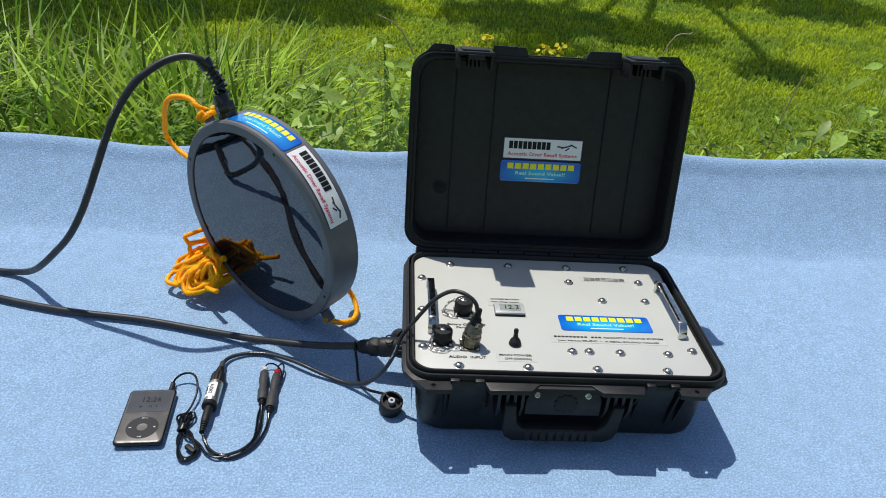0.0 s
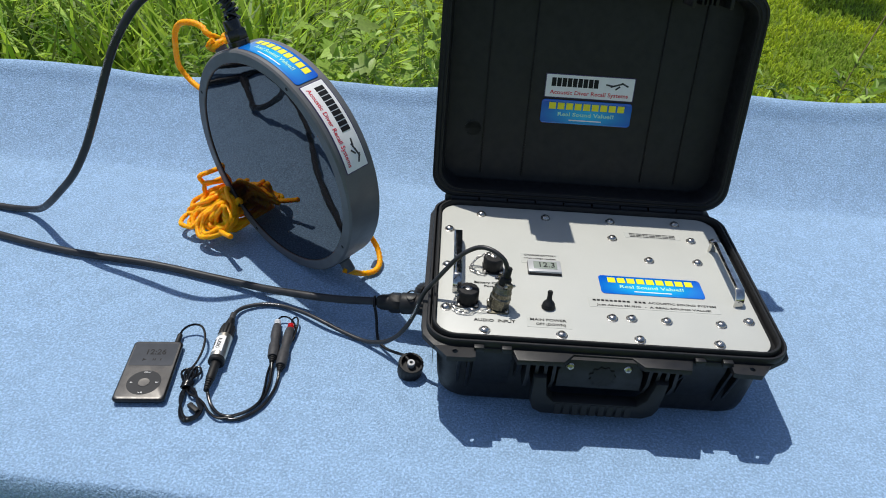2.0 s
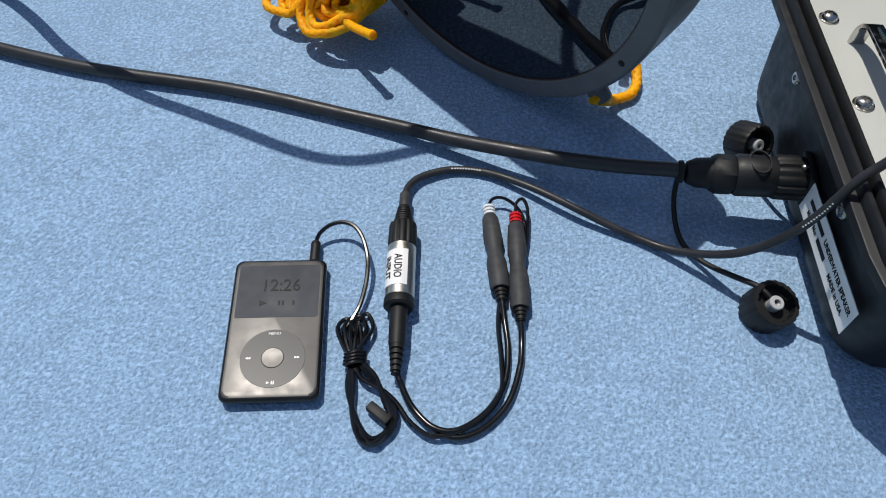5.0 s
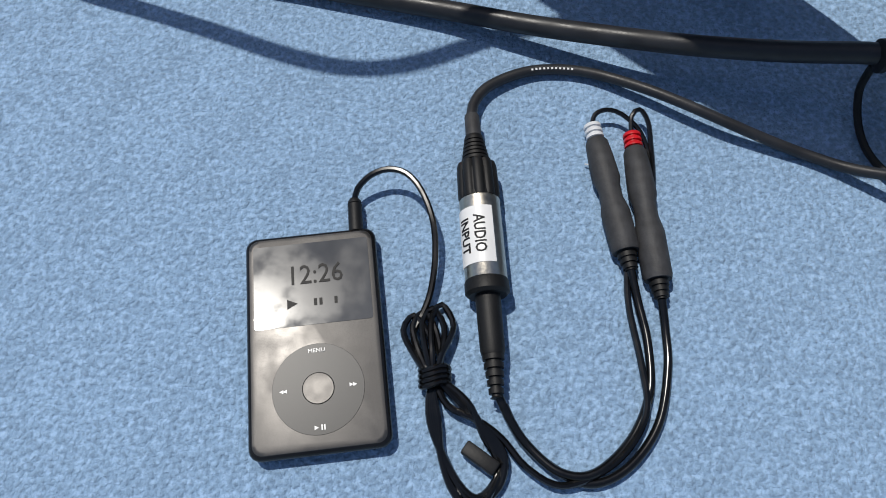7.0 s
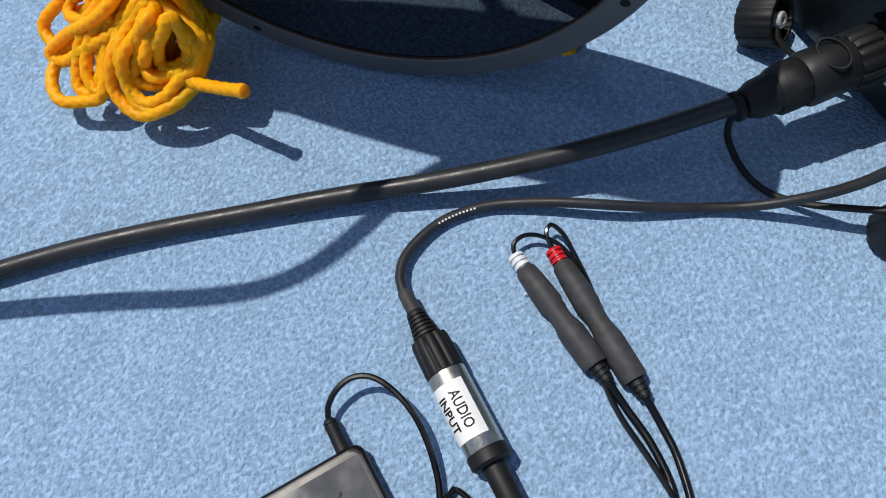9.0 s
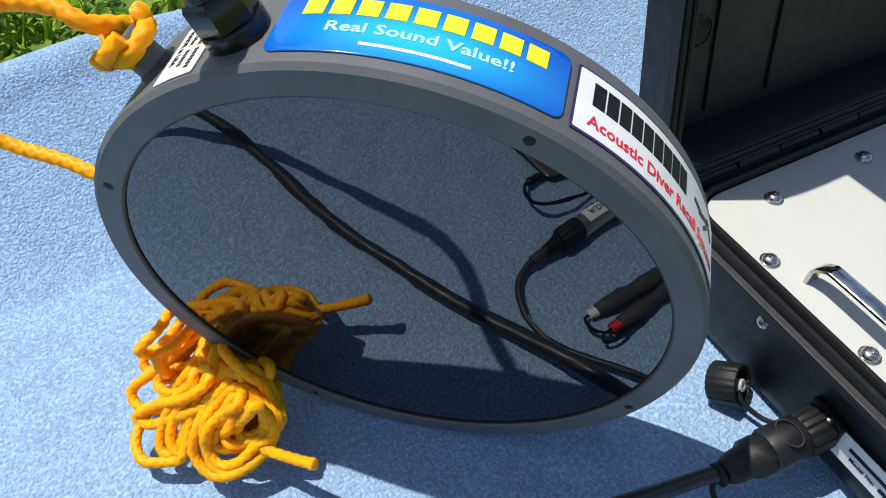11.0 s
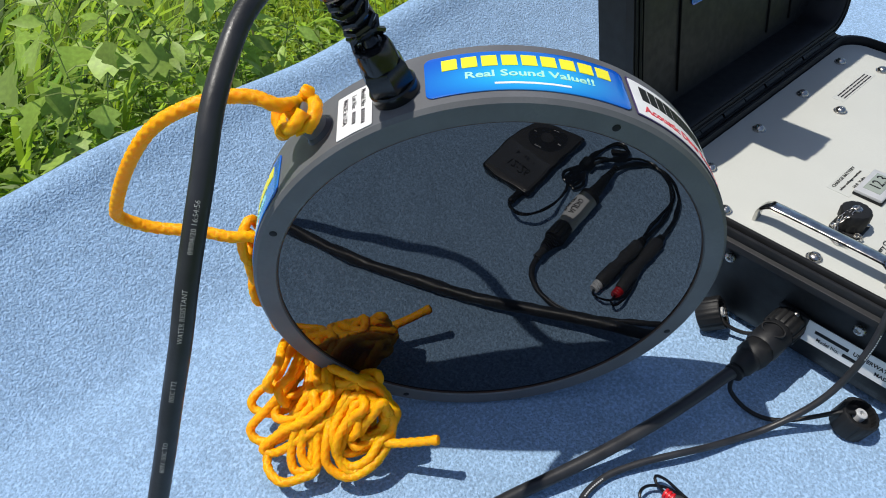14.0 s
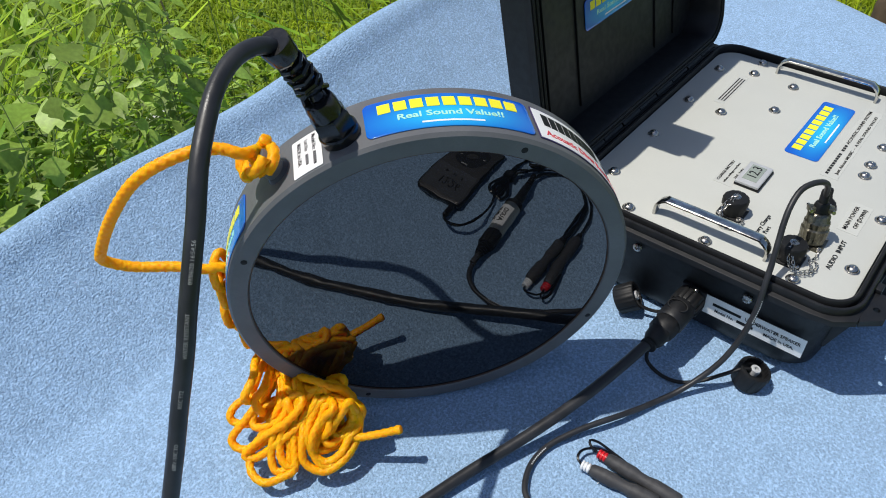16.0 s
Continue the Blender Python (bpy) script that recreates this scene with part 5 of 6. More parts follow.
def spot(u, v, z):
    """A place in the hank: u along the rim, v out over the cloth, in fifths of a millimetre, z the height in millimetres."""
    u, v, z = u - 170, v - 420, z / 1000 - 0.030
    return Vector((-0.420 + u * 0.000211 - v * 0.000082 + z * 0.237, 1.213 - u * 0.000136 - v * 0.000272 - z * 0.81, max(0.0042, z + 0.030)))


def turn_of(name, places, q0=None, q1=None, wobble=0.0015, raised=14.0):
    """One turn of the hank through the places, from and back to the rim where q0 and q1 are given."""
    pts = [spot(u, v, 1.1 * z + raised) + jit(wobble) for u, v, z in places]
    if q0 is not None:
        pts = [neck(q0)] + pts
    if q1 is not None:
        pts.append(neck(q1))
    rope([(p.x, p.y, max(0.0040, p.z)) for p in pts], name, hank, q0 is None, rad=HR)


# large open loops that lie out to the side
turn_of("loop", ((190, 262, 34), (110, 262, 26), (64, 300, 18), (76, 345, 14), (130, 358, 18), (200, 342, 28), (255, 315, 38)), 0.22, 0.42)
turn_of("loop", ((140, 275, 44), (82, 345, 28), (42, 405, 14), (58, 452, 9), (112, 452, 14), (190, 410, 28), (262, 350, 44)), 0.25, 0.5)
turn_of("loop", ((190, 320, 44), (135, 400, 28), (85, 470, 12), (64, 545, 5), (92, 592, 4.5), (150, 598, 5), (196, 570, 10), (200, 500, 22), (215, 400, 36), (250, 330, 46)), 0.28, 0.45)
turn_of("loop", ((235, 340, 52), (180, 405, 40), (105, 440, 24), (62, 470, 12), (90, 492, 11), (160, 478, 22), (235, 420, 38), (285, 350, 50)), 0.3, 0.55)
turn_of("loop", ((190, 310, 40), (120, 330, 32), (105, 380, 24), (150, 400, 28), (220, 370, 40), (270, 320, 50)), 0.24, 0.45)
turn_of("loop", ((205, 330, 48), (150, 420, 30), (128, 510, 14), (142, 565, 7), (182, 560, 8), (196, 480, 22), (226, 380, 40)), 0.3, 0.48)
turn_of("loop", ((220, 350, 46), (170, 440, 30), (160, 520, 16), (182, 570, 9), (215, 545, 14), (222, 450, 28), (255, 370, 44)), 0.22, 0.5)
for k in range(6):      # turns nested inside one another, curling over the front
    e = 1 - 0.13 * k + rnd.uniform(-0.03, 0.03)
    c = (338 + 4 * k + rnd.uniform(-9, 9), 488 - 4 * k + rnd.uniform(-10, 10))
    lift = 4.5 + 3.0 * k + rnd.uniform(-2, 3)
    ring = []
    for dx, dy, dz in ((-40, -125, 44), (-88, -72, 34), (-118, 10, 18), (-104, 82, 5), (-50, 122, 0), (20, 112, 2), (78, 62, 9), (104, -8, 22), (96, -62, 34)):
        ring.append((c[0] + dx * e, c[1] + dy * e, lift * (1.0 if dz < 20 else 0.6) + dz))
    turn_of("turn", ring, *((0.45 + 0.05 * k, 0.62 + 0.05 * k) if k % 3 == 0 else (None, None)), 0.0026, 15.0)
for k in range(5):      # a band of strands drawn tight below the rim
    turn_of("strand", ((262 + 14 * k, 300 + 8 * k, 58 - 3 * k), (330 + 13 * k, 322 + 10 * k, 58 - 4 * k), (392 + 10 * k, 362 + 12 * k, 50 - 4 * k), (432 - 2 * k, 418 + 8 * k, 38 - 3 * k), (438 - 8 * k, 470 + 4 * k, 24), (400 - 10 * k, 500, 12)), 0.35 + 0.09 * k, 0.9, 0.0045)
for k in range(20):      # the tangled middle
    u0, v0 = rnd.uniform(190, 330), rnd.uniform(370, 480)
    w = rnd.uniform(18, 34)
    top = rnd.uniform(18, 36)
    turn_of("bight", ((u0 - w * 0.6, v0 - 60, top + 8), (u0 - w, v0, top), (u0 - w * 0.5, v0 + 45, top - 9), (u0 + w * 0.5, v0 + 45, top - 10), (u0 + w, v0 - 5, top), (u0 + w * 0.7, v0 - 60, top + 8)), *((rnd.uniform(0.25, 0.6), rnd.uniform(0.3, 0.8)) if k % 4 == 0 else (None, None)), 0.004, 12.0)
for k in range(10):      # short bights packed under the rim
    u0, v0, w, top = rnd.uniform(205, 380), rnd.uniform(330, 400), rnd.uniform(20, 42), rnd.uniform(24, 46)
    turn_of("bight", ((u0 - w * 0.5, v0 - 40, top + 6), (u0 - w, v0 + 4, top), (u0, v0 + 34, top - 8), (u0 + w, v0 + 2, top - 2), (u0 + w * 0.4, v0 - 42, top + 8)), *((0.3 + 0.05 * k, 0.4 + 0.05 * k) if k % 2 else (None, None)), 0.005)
for k in range(4):      # strands bulging past the rim
    q = k / 3
    a0 = -27 - 25 * q + rnd.uniform(-3, 3)
    rope([tuple(p) if p.z > 0.004 else (p.x, p.y, 0.004) for p in (rim(a0, -0.034, SR + 0.007), rim(a0 + 2, -0.012, SR + 0.014) + jit(0.003), rim(a0 + 3, 0.006, SR + 0.019) + jit(0.004), rim(a0 + 3, 0.018, SR + 0.022) + jit(0.005), rim(a0, 0.020, SR + 0.032) + jit(0.003), rim(a0 - 2, 0.010, SR + 0.034), rim(a0 - 2, -0.018, SR + 0.020))], "strand", hank, True, rad=HR)
rope([(-0.388, 1.160, 0.040), (-0.376, 1.143, 0.037), (-0.364, 1.127, 0.043), (-0.3525, 1.112, 0.0505)], "rope_end", hank, rad=0.0038)
part("burnt_tip", lathe([(0.0, -0.004), (0.0033, -0.004), (0.0044, 0.0), (0.0038, 0.0032), (0, 0.0045)], 16, frame_to((-0.3525, 1.112, 0.0505), (0.0115, -0.015, 0.0075))), ROPE, hank)

# ---------------------------------------------------------------- plants
LEAF = material("weed_leaf", (0.25, 0.39, 0.026), 0.48, spec=0.35, vary=0.3, scale=6, second=(0.09, 0.19, 0.015), random_value=0.65, island=True, translucent=0.38)
BLADE = material("grass_blade", (0.36, 0.51, 0.030), 0.5, spec=0.3, vary=0.3, scale=5, second=(0.11, 0.23, 0.018), random_value=0.7, island=True, translucent=0.38)
TURF = material("mown_grass", (0.44, 0.53, 0.025), 0.6, spec=0.12, vary=0.4, scale=1.6, second=(0.26, 0.38, 0.045), random_value=0.4, island=True, translucent=0.5)
BROAD = material("broad_leaf", (0.40, 0.57, 0.11), 0.45, spec=0.45, vary=0.2, scale=8, random_value=0.4, translucent=0.45)
STEMM = material("green_stem", (0.26, 0.34, 0.08), 0.6, vary=0.3, scale=30)
DRY = material("dry_stalk", (0.36, 0.28, 0.14), 0.7, vary=0.3, scale=60)
PETAL = material("yellow_petal", (0.90, 0.78, 0.02), 0.6, vary=0.2, scale=300, translucent=0.3)
PALE = material("white_petal", (0.75, 0.75, 0.70), 0.6, vary=0.1, scale=300, translucent=0.3)
BARK = material("bark", (0.13, 0.09, 0.06), 0.9, vary=0.5, scale=9, bump=1.0, bump_scale=25)
rng = np.random.default_rng(5)


def unit(a):
    return a / np.maximum(np.linalg.norm(a, axis=-1, keepdims=True), 1e-9)


def leaf_arrays(base, along, length, width, droop=0.25, fold=0.25):
    """Folded lance leaves: arrays of base points and directions. Returns vertices and faces."""
    n = len(base)
    along = unit(along)
    side = unit(np.cross(along, np.array([0, 0, 1.0])) + 1e-4)
    up = np.cross(side, along)
    L, W = length[:, None], width[:, None]
    down = np.array([0, 0, -1.0]) * L * droop
    v = np.stack([base, base + along * L * 0.38 + side * W * 0.5 + up * W * fold, base + along * L * 0.40 + down * 0.12, base + along * L * 0.38 - side * W * 0.5 + up * W * fold,
                  base + along * L + down], 1)
    f = np.array([[0, 1, 2], [0, 2, 3], [1, 4, 2], [2, 4, 3]])
    faces = (np.arange(n)[:, None, None] * 5 + f).reshape(-1, 3)
    return v.reshape(-1, 3), faces


def blade_arrays(base, lean, height, width, bend):
    """Grass blades of three joints that bow over towards lean."""
    n = len(base)
    lean = unit(lean)
    side = np.stack([-lean[:, 1], lean[:, 0], 0 * lean[:, 0]], 1)
    rows = []
    for s, w in ((0.0, 0.8), (0.4, 1.0), (0.75, 0.7)):
        c = base + np.array([0, 0, 1.0]) * (height * (s - 0.25 * bend * s * s))[:, None] + lean * (height * bend * s * s)[:, None]
        rows += [c - side * (width * w / 2)[:, None], c + side * (width * w / 2)[:, None]]
    s = 1.0
    rows.append(base + np.array([0, 0, 1.0]) * (height * (s - 0.45 * bend))[:, None] + lean * (height * bend)[:, None])
    v = np.stack(rows, 1)
    f = np.array([[0, 1, 3], [0, 3, 2], [2, 3, 5], [2, 5, 4], [4, 5, 6]])
    return v.reshape(-1, 3), (np.arange(n)[:, None, None] * 7 + f).reshape(-1, 3)


def stuff(name, arrays, mat, label, category):
    vs, fs, off = [], [], 0
    for v, f in arrays:
        vs.append(v), fs.append(f + off)
        off += len(v)
    me = bpy.data.meshes.new(name)
    me.from_pydata(np.concatenate(vs).tolist(), [], np.concatenate(fs).tolist())
    me.materials.append(mat)
    return tagged(new(name, me), label, category, kind="stuff")


# mown lawn: blades, longer strides further off
n = 130000
d = 2.6 + 7.5 * rng.random(n) ** 1.2
ang = rng.uniform(-0.85, 0.85, n)
base = np.stack([d * np.tan(ang) * 0.95, d, np.full(n, GROUND)], 1)
hgt = rng.uniform(0.020, 0.050, n) * (1 + 0.06 * d)
th = rng.uniform(0, 2 * np.pi, n)
stuff("lawn_grass", [blade_arrays(base, np.stack([np.cos(th), np.sin(th), 0 * th], 1), hgt, 0.0035 + 0.0012 * d, rng.uniform(0.2, 0.9, n))], TURF, "short mown lawn grass in sun and shade", "grass")


n = 100000
rad = 7.5 * np.sqrt(rng.random(n)) * (0.75 + 0.5 * rng.random(n))
ang = rng.uniform(0, 2 * np.pi, n)
base = np.stack([rad * np.cos(ang), 1.5 + rad * np.sin(ang), np.full(n, GROUND)], 1)
th = rng.uniform(0, 2 * np.pi, n)
stuff("lawn_grass", [blade_arrays(base, np.stack([np.cos(th), np.sin(th), 0 * th], 1), rng.uniform(0.03, 0.065, n), rng.uniform(0.007, 0.012, n), rng.uniform(0.3, 0.9, n))], TURF, "short mown grass of the lawn all round", "grass")


def weeds(count, x0, x1, y0, y1, h0, h1, per=34, size=1.0, seed=1):
    """Leafy weeds: upright stems set with narrow leaves."""
    g = np.random.default_rng(seed)
    arrays = []
    for _ in range(count):
        x, y = g.uniform(x0, x1), y0 + (y1 - y0) * g.random() ** 1.2
        H = g.uniform(h0, h1)
        tilt = g.normal(0, 0.10, 2)
        t = 1.0 - 0.75 * g.random(per) ** 1.5
        stem = np.stack([x + tilt[0] * t * H, y + tilt[1] * t * H, GROUND + t * H], 1)
        a = np.arange(per) * 2.4 + g.uniform(0, 6)
        rise = -0.05 + 0.5 * t + g.normal(0, 0.2, per)
        along = np.stack([np.cos(a), np.sin(a), rise], 1)
        L = size * (0.030 + 0.045 * g.random(per)) * (1.15 - 0.55 * t)
        arrays.append(leaf_arrays(stem, along, L, L * g.uniform(0.22, 0.42, per), g.uniform(0.1, 0.5), 0.2))
        tt = np.array([0.0])
        arrays.append(blade_arrays(np.array([[x, y, GROUND]]), np.array([[tilt[0], tilt[1], 0]]) + 1e-3, np.array([H]), np.array([0.0024]), np.array([float(np.hypot(*tilt))])))
    return arrays


stuff("leafy_weeds", weeds(420, -1.9, -0.35, 1.70, 2.7, 0.45, 0.78, seed=3) + weeds(120, -0.5, 0.35, 1.95, 2.5, 0.4, 0.62, seed=4) + weeds(190, 0.35, 2.2, 1.70, 1.86, 0.78, 0.89, seed=5, size=1.0) + weeds(110, -0.7, -0.3, 1.72, 2.1, 0.60, 0.82, per=40, seed=8) + weeds(80, -0.3, 0.35, 1.97, 2.2, 0.50, 0.68, per=40, seed=14),
      LEAF, "dense leafy green weeds behind the table", "weeds")

# tall grass
g = np.random.default_rng(9)
arr = []
for x0, x1, y0, y1, cnt, h0, h1 in ((-2.0, -0.62, 1.75, 2.6, 120, 0.75, 1.15), (-0.75, -0.42, 1.8, 2.6, 44, 0.7, 1.12), (-1.9, 0.2, 2.2, 3.2, 110, 0.45, 0.80), (0.5, 2.1, 1.72, 1.88, 40, 0.78, 0.93)):
    for _ in range(cnt):
        k = int(g.integers(7, 13))
        cx, cy = g.uniform(x0, x1), g.uniform(y0, y1)
        bs = np.stack([cx + g.normal(0, 0.025, k), cy + g.normal(0, 0.025, k), np.full(k, GROUND)], 1)
        a = g.uniform(0, 2 * np.pi, k)
        arr.append(blade_arrays(bs, np.stack([np.cos(a), np.abs(np.sin(a)) * 0.8 - 0.08, 0 * a], 1), g.uniform(h0, h1, k), g.uniform(0.007, 0.020, k), g.uniform(0.15, 0.85, k)))
stuff("tall_grass", arr, BLADE, "tall arching green grass behind the table", "grass")


def leaf_mesh(lobes):
    """A broad leaf lying along +x, folded and drooping; lobes gives its outline."""
    b = bmesh.new()
    n = len(lobes)
    mid = [b.verts.new((i / (n - 1), 0, -0.14 * (i / (n - 1)) ** 2)) for i in range(n)]
    for sgn in (1, -1):
        edge = [b.verts.new((min(1.0, i / (n - 1) + 0.05 * (w > 0.2)), sgn * w, 0.18 * w - 0.14 * (i / (n - 1)) ** 2)) if 0 < i < n - 1 else mid[i] for i, w in enumerate(lobes)]
        for i in range(n - 1):
            vs = [mid[i], mid[i + 1], edge[i + 1], edge[i]]
            vs = [v for k, v in enumerate(vs) if v not in vs[:k]]
            if len(vs) > 2:
                b.faces.new(vs if sgn > 0 else vs[::-1])
    return mesh_of(b, BROAD, 80)


OVAL = leaf_mesh((0, 0.11, 0.18, 0.20, 0.17, 0.10, 0.04, 0))
LOBED = leaf_mesh((0, 0.30, 0.42, 0.22, 0.36, 0.17, 0.16, 0.03, 0))


def shrub(name, foot, stems, leaf_data, per, size, label, seed):
    """A young plant: bending stems, each leaf an object of its own."""
    g2 = random.Random(seed)
    t = thing(name, foot, label, "plant")
    for top in stems:
        a, c = Vector(foot), Vector(top)
        m = (a + c) / 2 + Vector((g2.uniform(-0.05, 0.05), g2.uniform(-0.05, 0.05), 0.08))
        path = spline([a, m, c], 0.03)
        part("stem", tube(path, [0.0015 - 0.0009 * i / len(path) for i in range(len(path))], 6), STEMM, t)
        for k in range(per):
            s = 0.70 + 0.30 * (k + g2.random() * 0.6) / per
            p = path[min(len(path) - 1, int(s * (len(path) - 1)))]
            yaw = k * 2.4 + g2.uniform(-0.5, 0.5)
            sc = size * g2.uniform(0.65, 1.15) * (1.55 - 0.85 * s)
            pet = Vector((math.cos(yaw), math.sin(yaw), 0.35)) * sc * 0.45
            mm = Euler((g2.uniform(-0.9, 0.9), g2.uniform(-0.2, 0.8), yaw)).to_matrix().to_4x4() @ Matrix.Scale(sc, 4)
            place("leaf", leaf_data, t, at=p + pet, turn=mm)
            part("leaf_stalk", tube([p, p + pet * 0.5 + Vector((0, 0, 0.004)), p + pet], 0.0011, 4), STEMM, t)
    return t


shrub("broadleaf_shrub", (-0.18, 1.92, GROUND), [(-0.13, 1.90, 0.29), (-0.20, 1.95, 0.21), (-0.30, 1.92, 0.16), (-0.05, 1.98, 0.19), (-0.06, 1.88, 0.09), (-0.24, 1.86, 0.06), (-0.15, 1.84, 0.04), (-0.02, 1.93, 0.24), (-0.10, 1.82, 0.14), (-0.20, 1.80, 0.10), (0.02, 1.86, 0.02), (-0.10, 1.86, 0.22), (-0.25, 1.88, 0.14)], OVAL, 25, 0.057, "bushy green shrub with oval serrated leaves behind the table", 2)
shrub("maple_seedling", (-0.38, 1.88, GROUND), [(-0.40, 1.84, 0.14), (-0.34, 1.82, 0.18), (-0.30, 1.79, 0.08), (-0.27, 1.80, 0.15), (-0.36, 1.78, 0.06)], LOBED, 9, 0.090, "young plant with large lobed pale green leaves", 5)
shrub("sapling", (1.03, 1.86, GROUND), [(1.02, 1.82, 0.17), (1.14, 1.86, 0.30), (1.10, 1.80, 0.10), (0.99, 1.84, 0.11), (1.06, 1.80, 0.22)], OVAL, 13, 0.10, "young sapling with pointed oval leaves beside the table", 7)

for pts in ([(0.02, 1.95, GROUND), (0.0, 1.95, -0.1), (-0.015, 1.95, 0.146), (-0.07, 1.95, 0.28), (-0.131, 1.95, 0.317)], [(0.90, 1.95, GROUND), (0.93, 1.95, -0.05), (0.975, 1.95, 0.229)], [(0.55, 2.0, GROUND), (0.60, 2.0, 0.18), (0.676, 2.0, 0.309)]):
    st = thing("dry_stalk", pts[0], "thin dry straw-coloured grass stalk", "stalk", "dry stalks in the weeds")
    part("stalk", tube(spline(pts, 0.02), 0.0018, 5), DRY, st)
for fx, fz in ((0.104, 0.245), (0.147, 0.262), (0.294, 0.256), (0.339, 0.250), (0.319, 0.232)):
    fl = thing("yellow_flower", (fx, 2.0, GROUND), "small yellow wildflower on a thin green stem", "flower", "yellow wildflowers")
    part("stem", tube([Vector((fx + 0.02, 2.0, GROUND)), Vector((fx + 0.01, 2.0, -0.2)), Vector((fx, 2.0, fz))], 0.0009, 5), STEMM, fl)
    b = bmesh.new()
    g2 = random.Random(int(fx * 1000))
    for k in range(12):
        join(b, lathe([(0.0, -0.002), (0.0055, 0.0), (0.006, 0.002), (0.0, 0.001)], 6), pose(fx + g2.gauss(0, 0.008), 2.0 + g2.gauss(0, 0.008), fz + g2.uniform(-0.03, 0.012), g2.uniform(-60, 60), g2.uniform(-60, 60)))
    part("blossom", b, PETAL, fl)
for fx, fy, fz in ((0.0, 2.09, -0.16), (0.018, 2.10, -0.165), (-0.016, 2.105, -0.17)):
    fl = thing("white_flower", (fx, fy, GROUND), "flat white flower head among the weeds", "flower", "white wildflowers")
    part("stem", tube([Vector((fx, fy, GROUND)), Vector((fx, fy, fz))], 0.0009, 5), STEMM, fl)
    b = bmesh.new()
    for k in range(14):
        a = k * 2.4
        join(b, lathe([(0.0, -0.001), (0.003, 0.0), (0.0, 0.001)], 6), pose(fx + 0.0035 * math.sqrt(k) * math.cos(a), fy + 0.0035 * math.sqrt(k) * math.sin(a), fz))
    part("blossom", b, PALE, fl)

# trees beyond the lawn, whose crowns shade it
CROWN = material("tree_leaf", (0.06, 0.11, 0.02), 0.55, vary=0.3, scale=3, random_value=0.3, island=True, translucent=0.3)


def tree(foot, blobs, seed, label):
    g3 = np.random.default_rng(seed)
    t = thing("tree", foot, label, "tree", "trees shading the lawn")
    f = Vector(foot)
    path = spline([f, f + Vector((0.1, 0, 2.0)), f + Vector((0.0, -0.2, 4.5)), f + Vector((-0.1, -0.3, 7.0))], 0.4)
    part("trunk", tube(path, [0.22 - 0.17 * i / len(path) for i in range(len(path))], 10), BARK, t)
    arrays = []
    for bx, by, bz, r, cnt in blobs:
        c = Vector((bx, by, bz))
        part("limb", tube(spline([f + Vector((0, -0.1, 3.0)), (f + Vector((0, 0, 4.5)) + c) / 2, c], 0.4), 0.05, 6), BARK, t)
        p = np.array([bx, by, bz]) + r * unit(g3.normal(size=(cnt, 3))) * (g3.random((cnt, 1)) ** 0.4) * np.array([1, 1, 0.5])
        arrays.append(leaf_arrays(p, g3.normal(size=(cnt, 3)), g3.uniform(0.14, 0.30, cnt), g3.uniform(0.09, 0.18, cnt)))
    vs, fs, off = [], [], 0
    for v, fc in arrays:
        vs.append(v - np.array(foot)), fs.append(fc + off)
        off += len(v)
    me = bpy.data.meshes.new("crown")
    me.from_pydata(np.concatenate(vs).tolist(), [], np.concatenate(fs).tolist())
    me.materials.append(CROWN)
    place("crown", me, t)


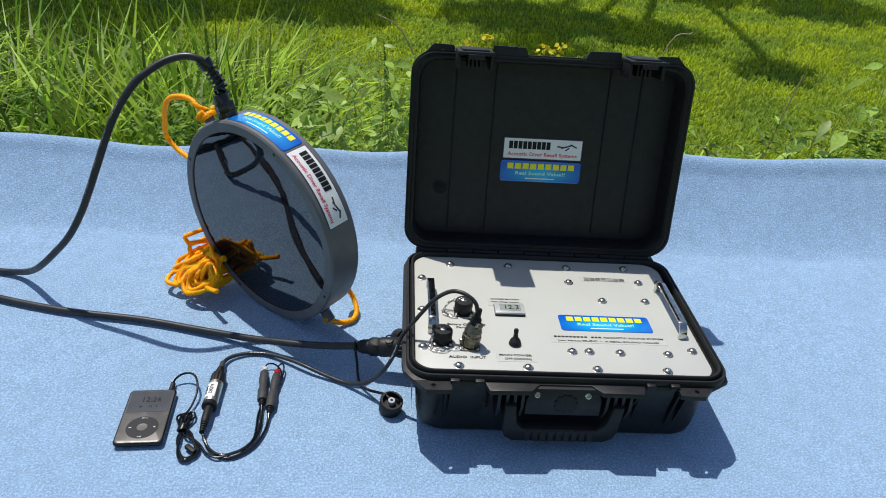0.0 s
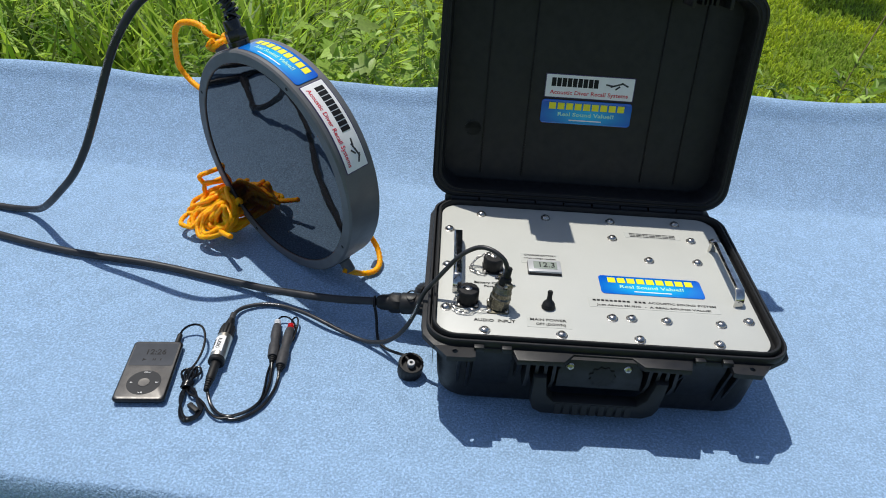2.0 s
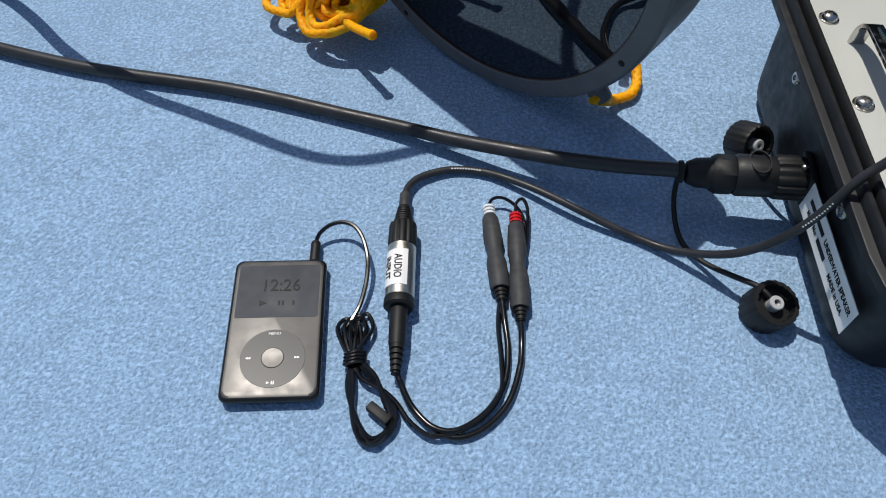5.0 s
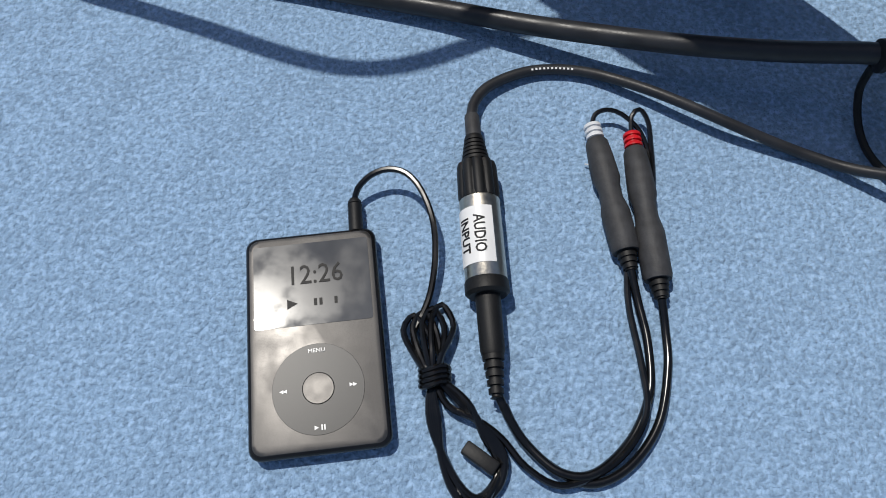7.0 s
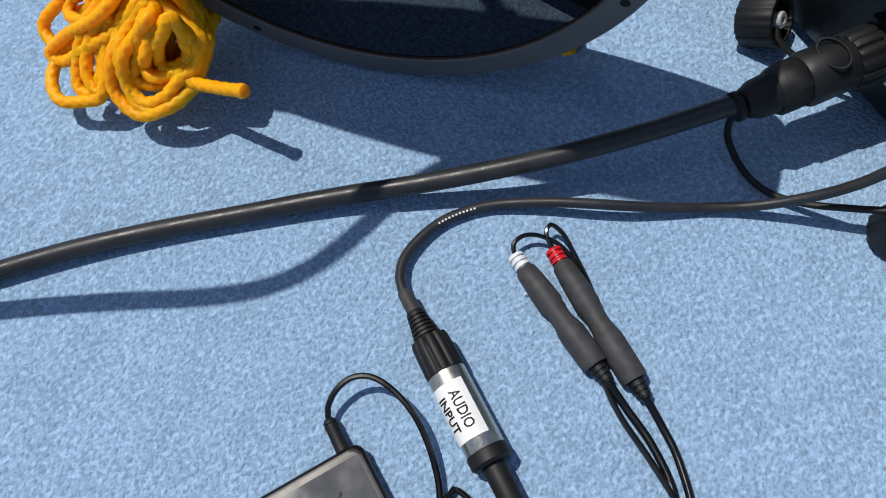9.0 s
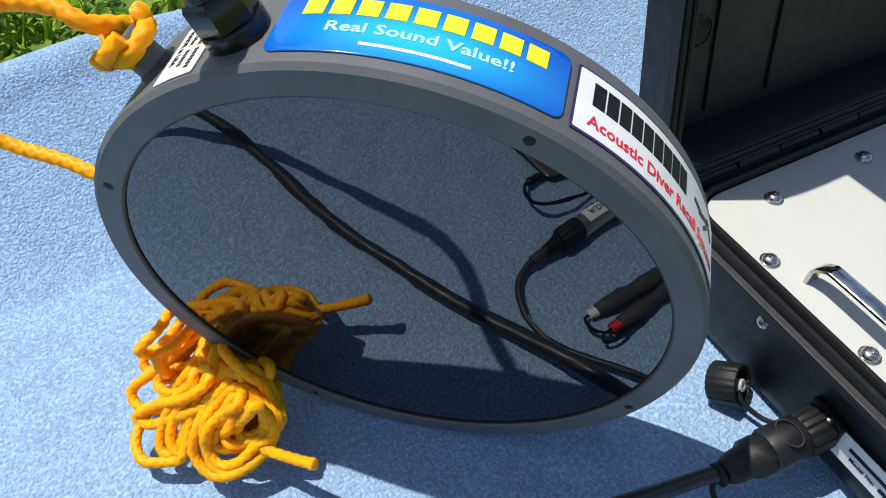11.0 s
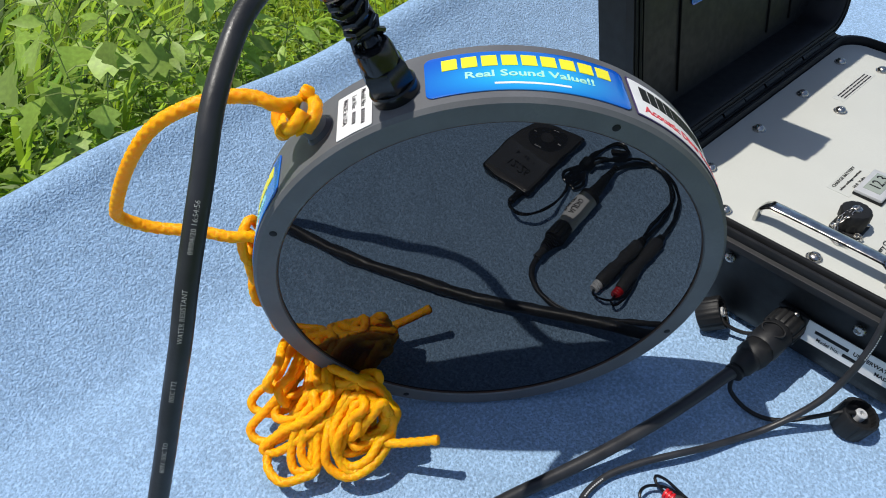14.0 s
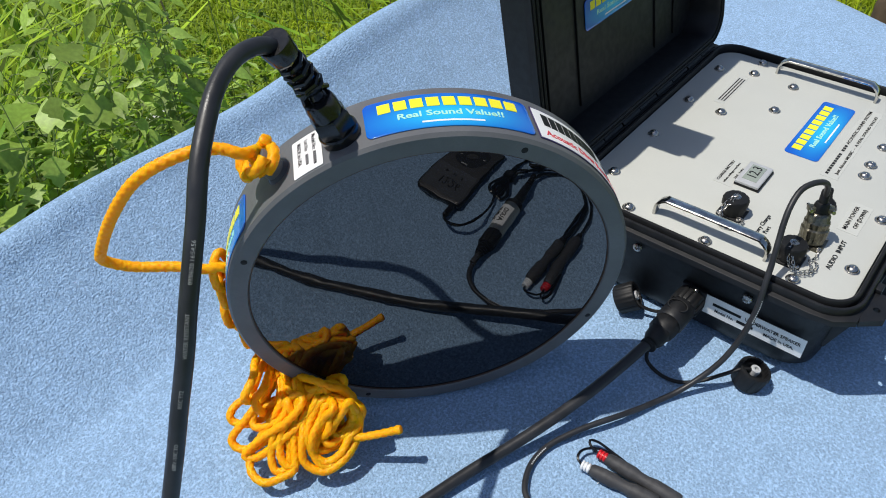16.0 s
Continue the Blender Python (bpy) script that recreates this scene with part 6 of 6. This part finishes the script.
tree((-5.6, 11.0, GROUND), [(-4.9, 8.6, 5.2, 1.3, 2300), (-3.4, 8.9, 5.2, 0.9, 700), (-6.3, 9.2, 5.4, 1.4, 1200), (-4.3, 7.9, 5.2, 1.1, 1900), (-2.3, 8.7, 5.2, 0.7, 380), (-3.4, 6.4, 5.2, 0.7, 420), (-4.6, 6.6, 5.2, 0.8, 560)], 3, "tall leafy tree beyond the lawn")
tree((2.4, 12.5, GROUND), [(-0.5, 8.8, 5.2, 0.8, 560), (-0.5, 7.6, 5.2, 0.5, 190), (0.5, 8.5, 5.2, 0.6, 320), (3.0, 10.3, 5.4, 0.9, 640), (1.7, 10.4, 5.2, 0.5, 180), (1.3, 7.5, 5.2, 0.35, 80)], 6, "tall leafy tree beyond the lawn")

POST = material("weathered_wood", (0.12, 0.085, 0.055), 0.85, vary=0.4, scale=14, bump=1.0, bump_scale=60)
for px, py in ((2.22, 1.52), (1.98, 1.16)):
    pt_ = thing("wooden_post", (px, py, GROUND), "short weathered brown wooden post in the grass", "post", "wooden posts")
    part("post", lathe([(0.075, 0), (0.072, 0.33), (0.06, 0.36), (0, 0.365)], 14, Matrix.Translation((px, py, GROUND))), POST, pt_)
lint = thing("lint_thread", (-0.2575, 0.955, 0.0), "tiny white thread lying on the blue cloth", "thread")
part("thread", tube(spline([(-0.2600, 0.9560, 0.0022), (-0.2575, 0.9552, 0.0030), (-0.2550, 0.9556, 0.0024)], 0.001), 0.0004, 5), WHITEP, lint)
g = np.random.default_rng(12)
n = 6000
base = np.stack([g.uniform(1.1, 3.2, n), g.uniform(0.7, 2.2, n), np.full(n, GROUND)], 1)
th = g.uniform(0, 2 * np.pi, n)
stuff("lawn_grass", [blade_arrays(base, np.stack([np.cos(th), np.sin(th), 0 * th], 1), g.uniform(0.05, 0.12, n), g.uniform(0.004, 0.008, n), g.uniform(0.2, 0.8, n))], TURF, "short lawn grass beside the table", "grass")

n = 5000
fx = g.uniform(-0.75, 0.35, n)
fy = np.array([front_edge(x) for x in fx]) - g.uniform(-0.006, 0.034, n)
base = np.stack([fx, fy, np.array([table_height(x, y) for x, y in zip(fx, fy)]) - 0.0005], 1)
th = g.uniform(0, 2 * np.pi, n)
stuff("fleece_pile", [blade_arrays(base, np.stack([np.cos(th), np.sin(th) - 0.9, 0 * th], 1), g.uniform(0.002, 0.005, n), np.full(n, 0.00022), g.uniform(0.3, 0.9, n))], FLEECE, "loose blue fibres of the fleece along the table's edge", "fleece")
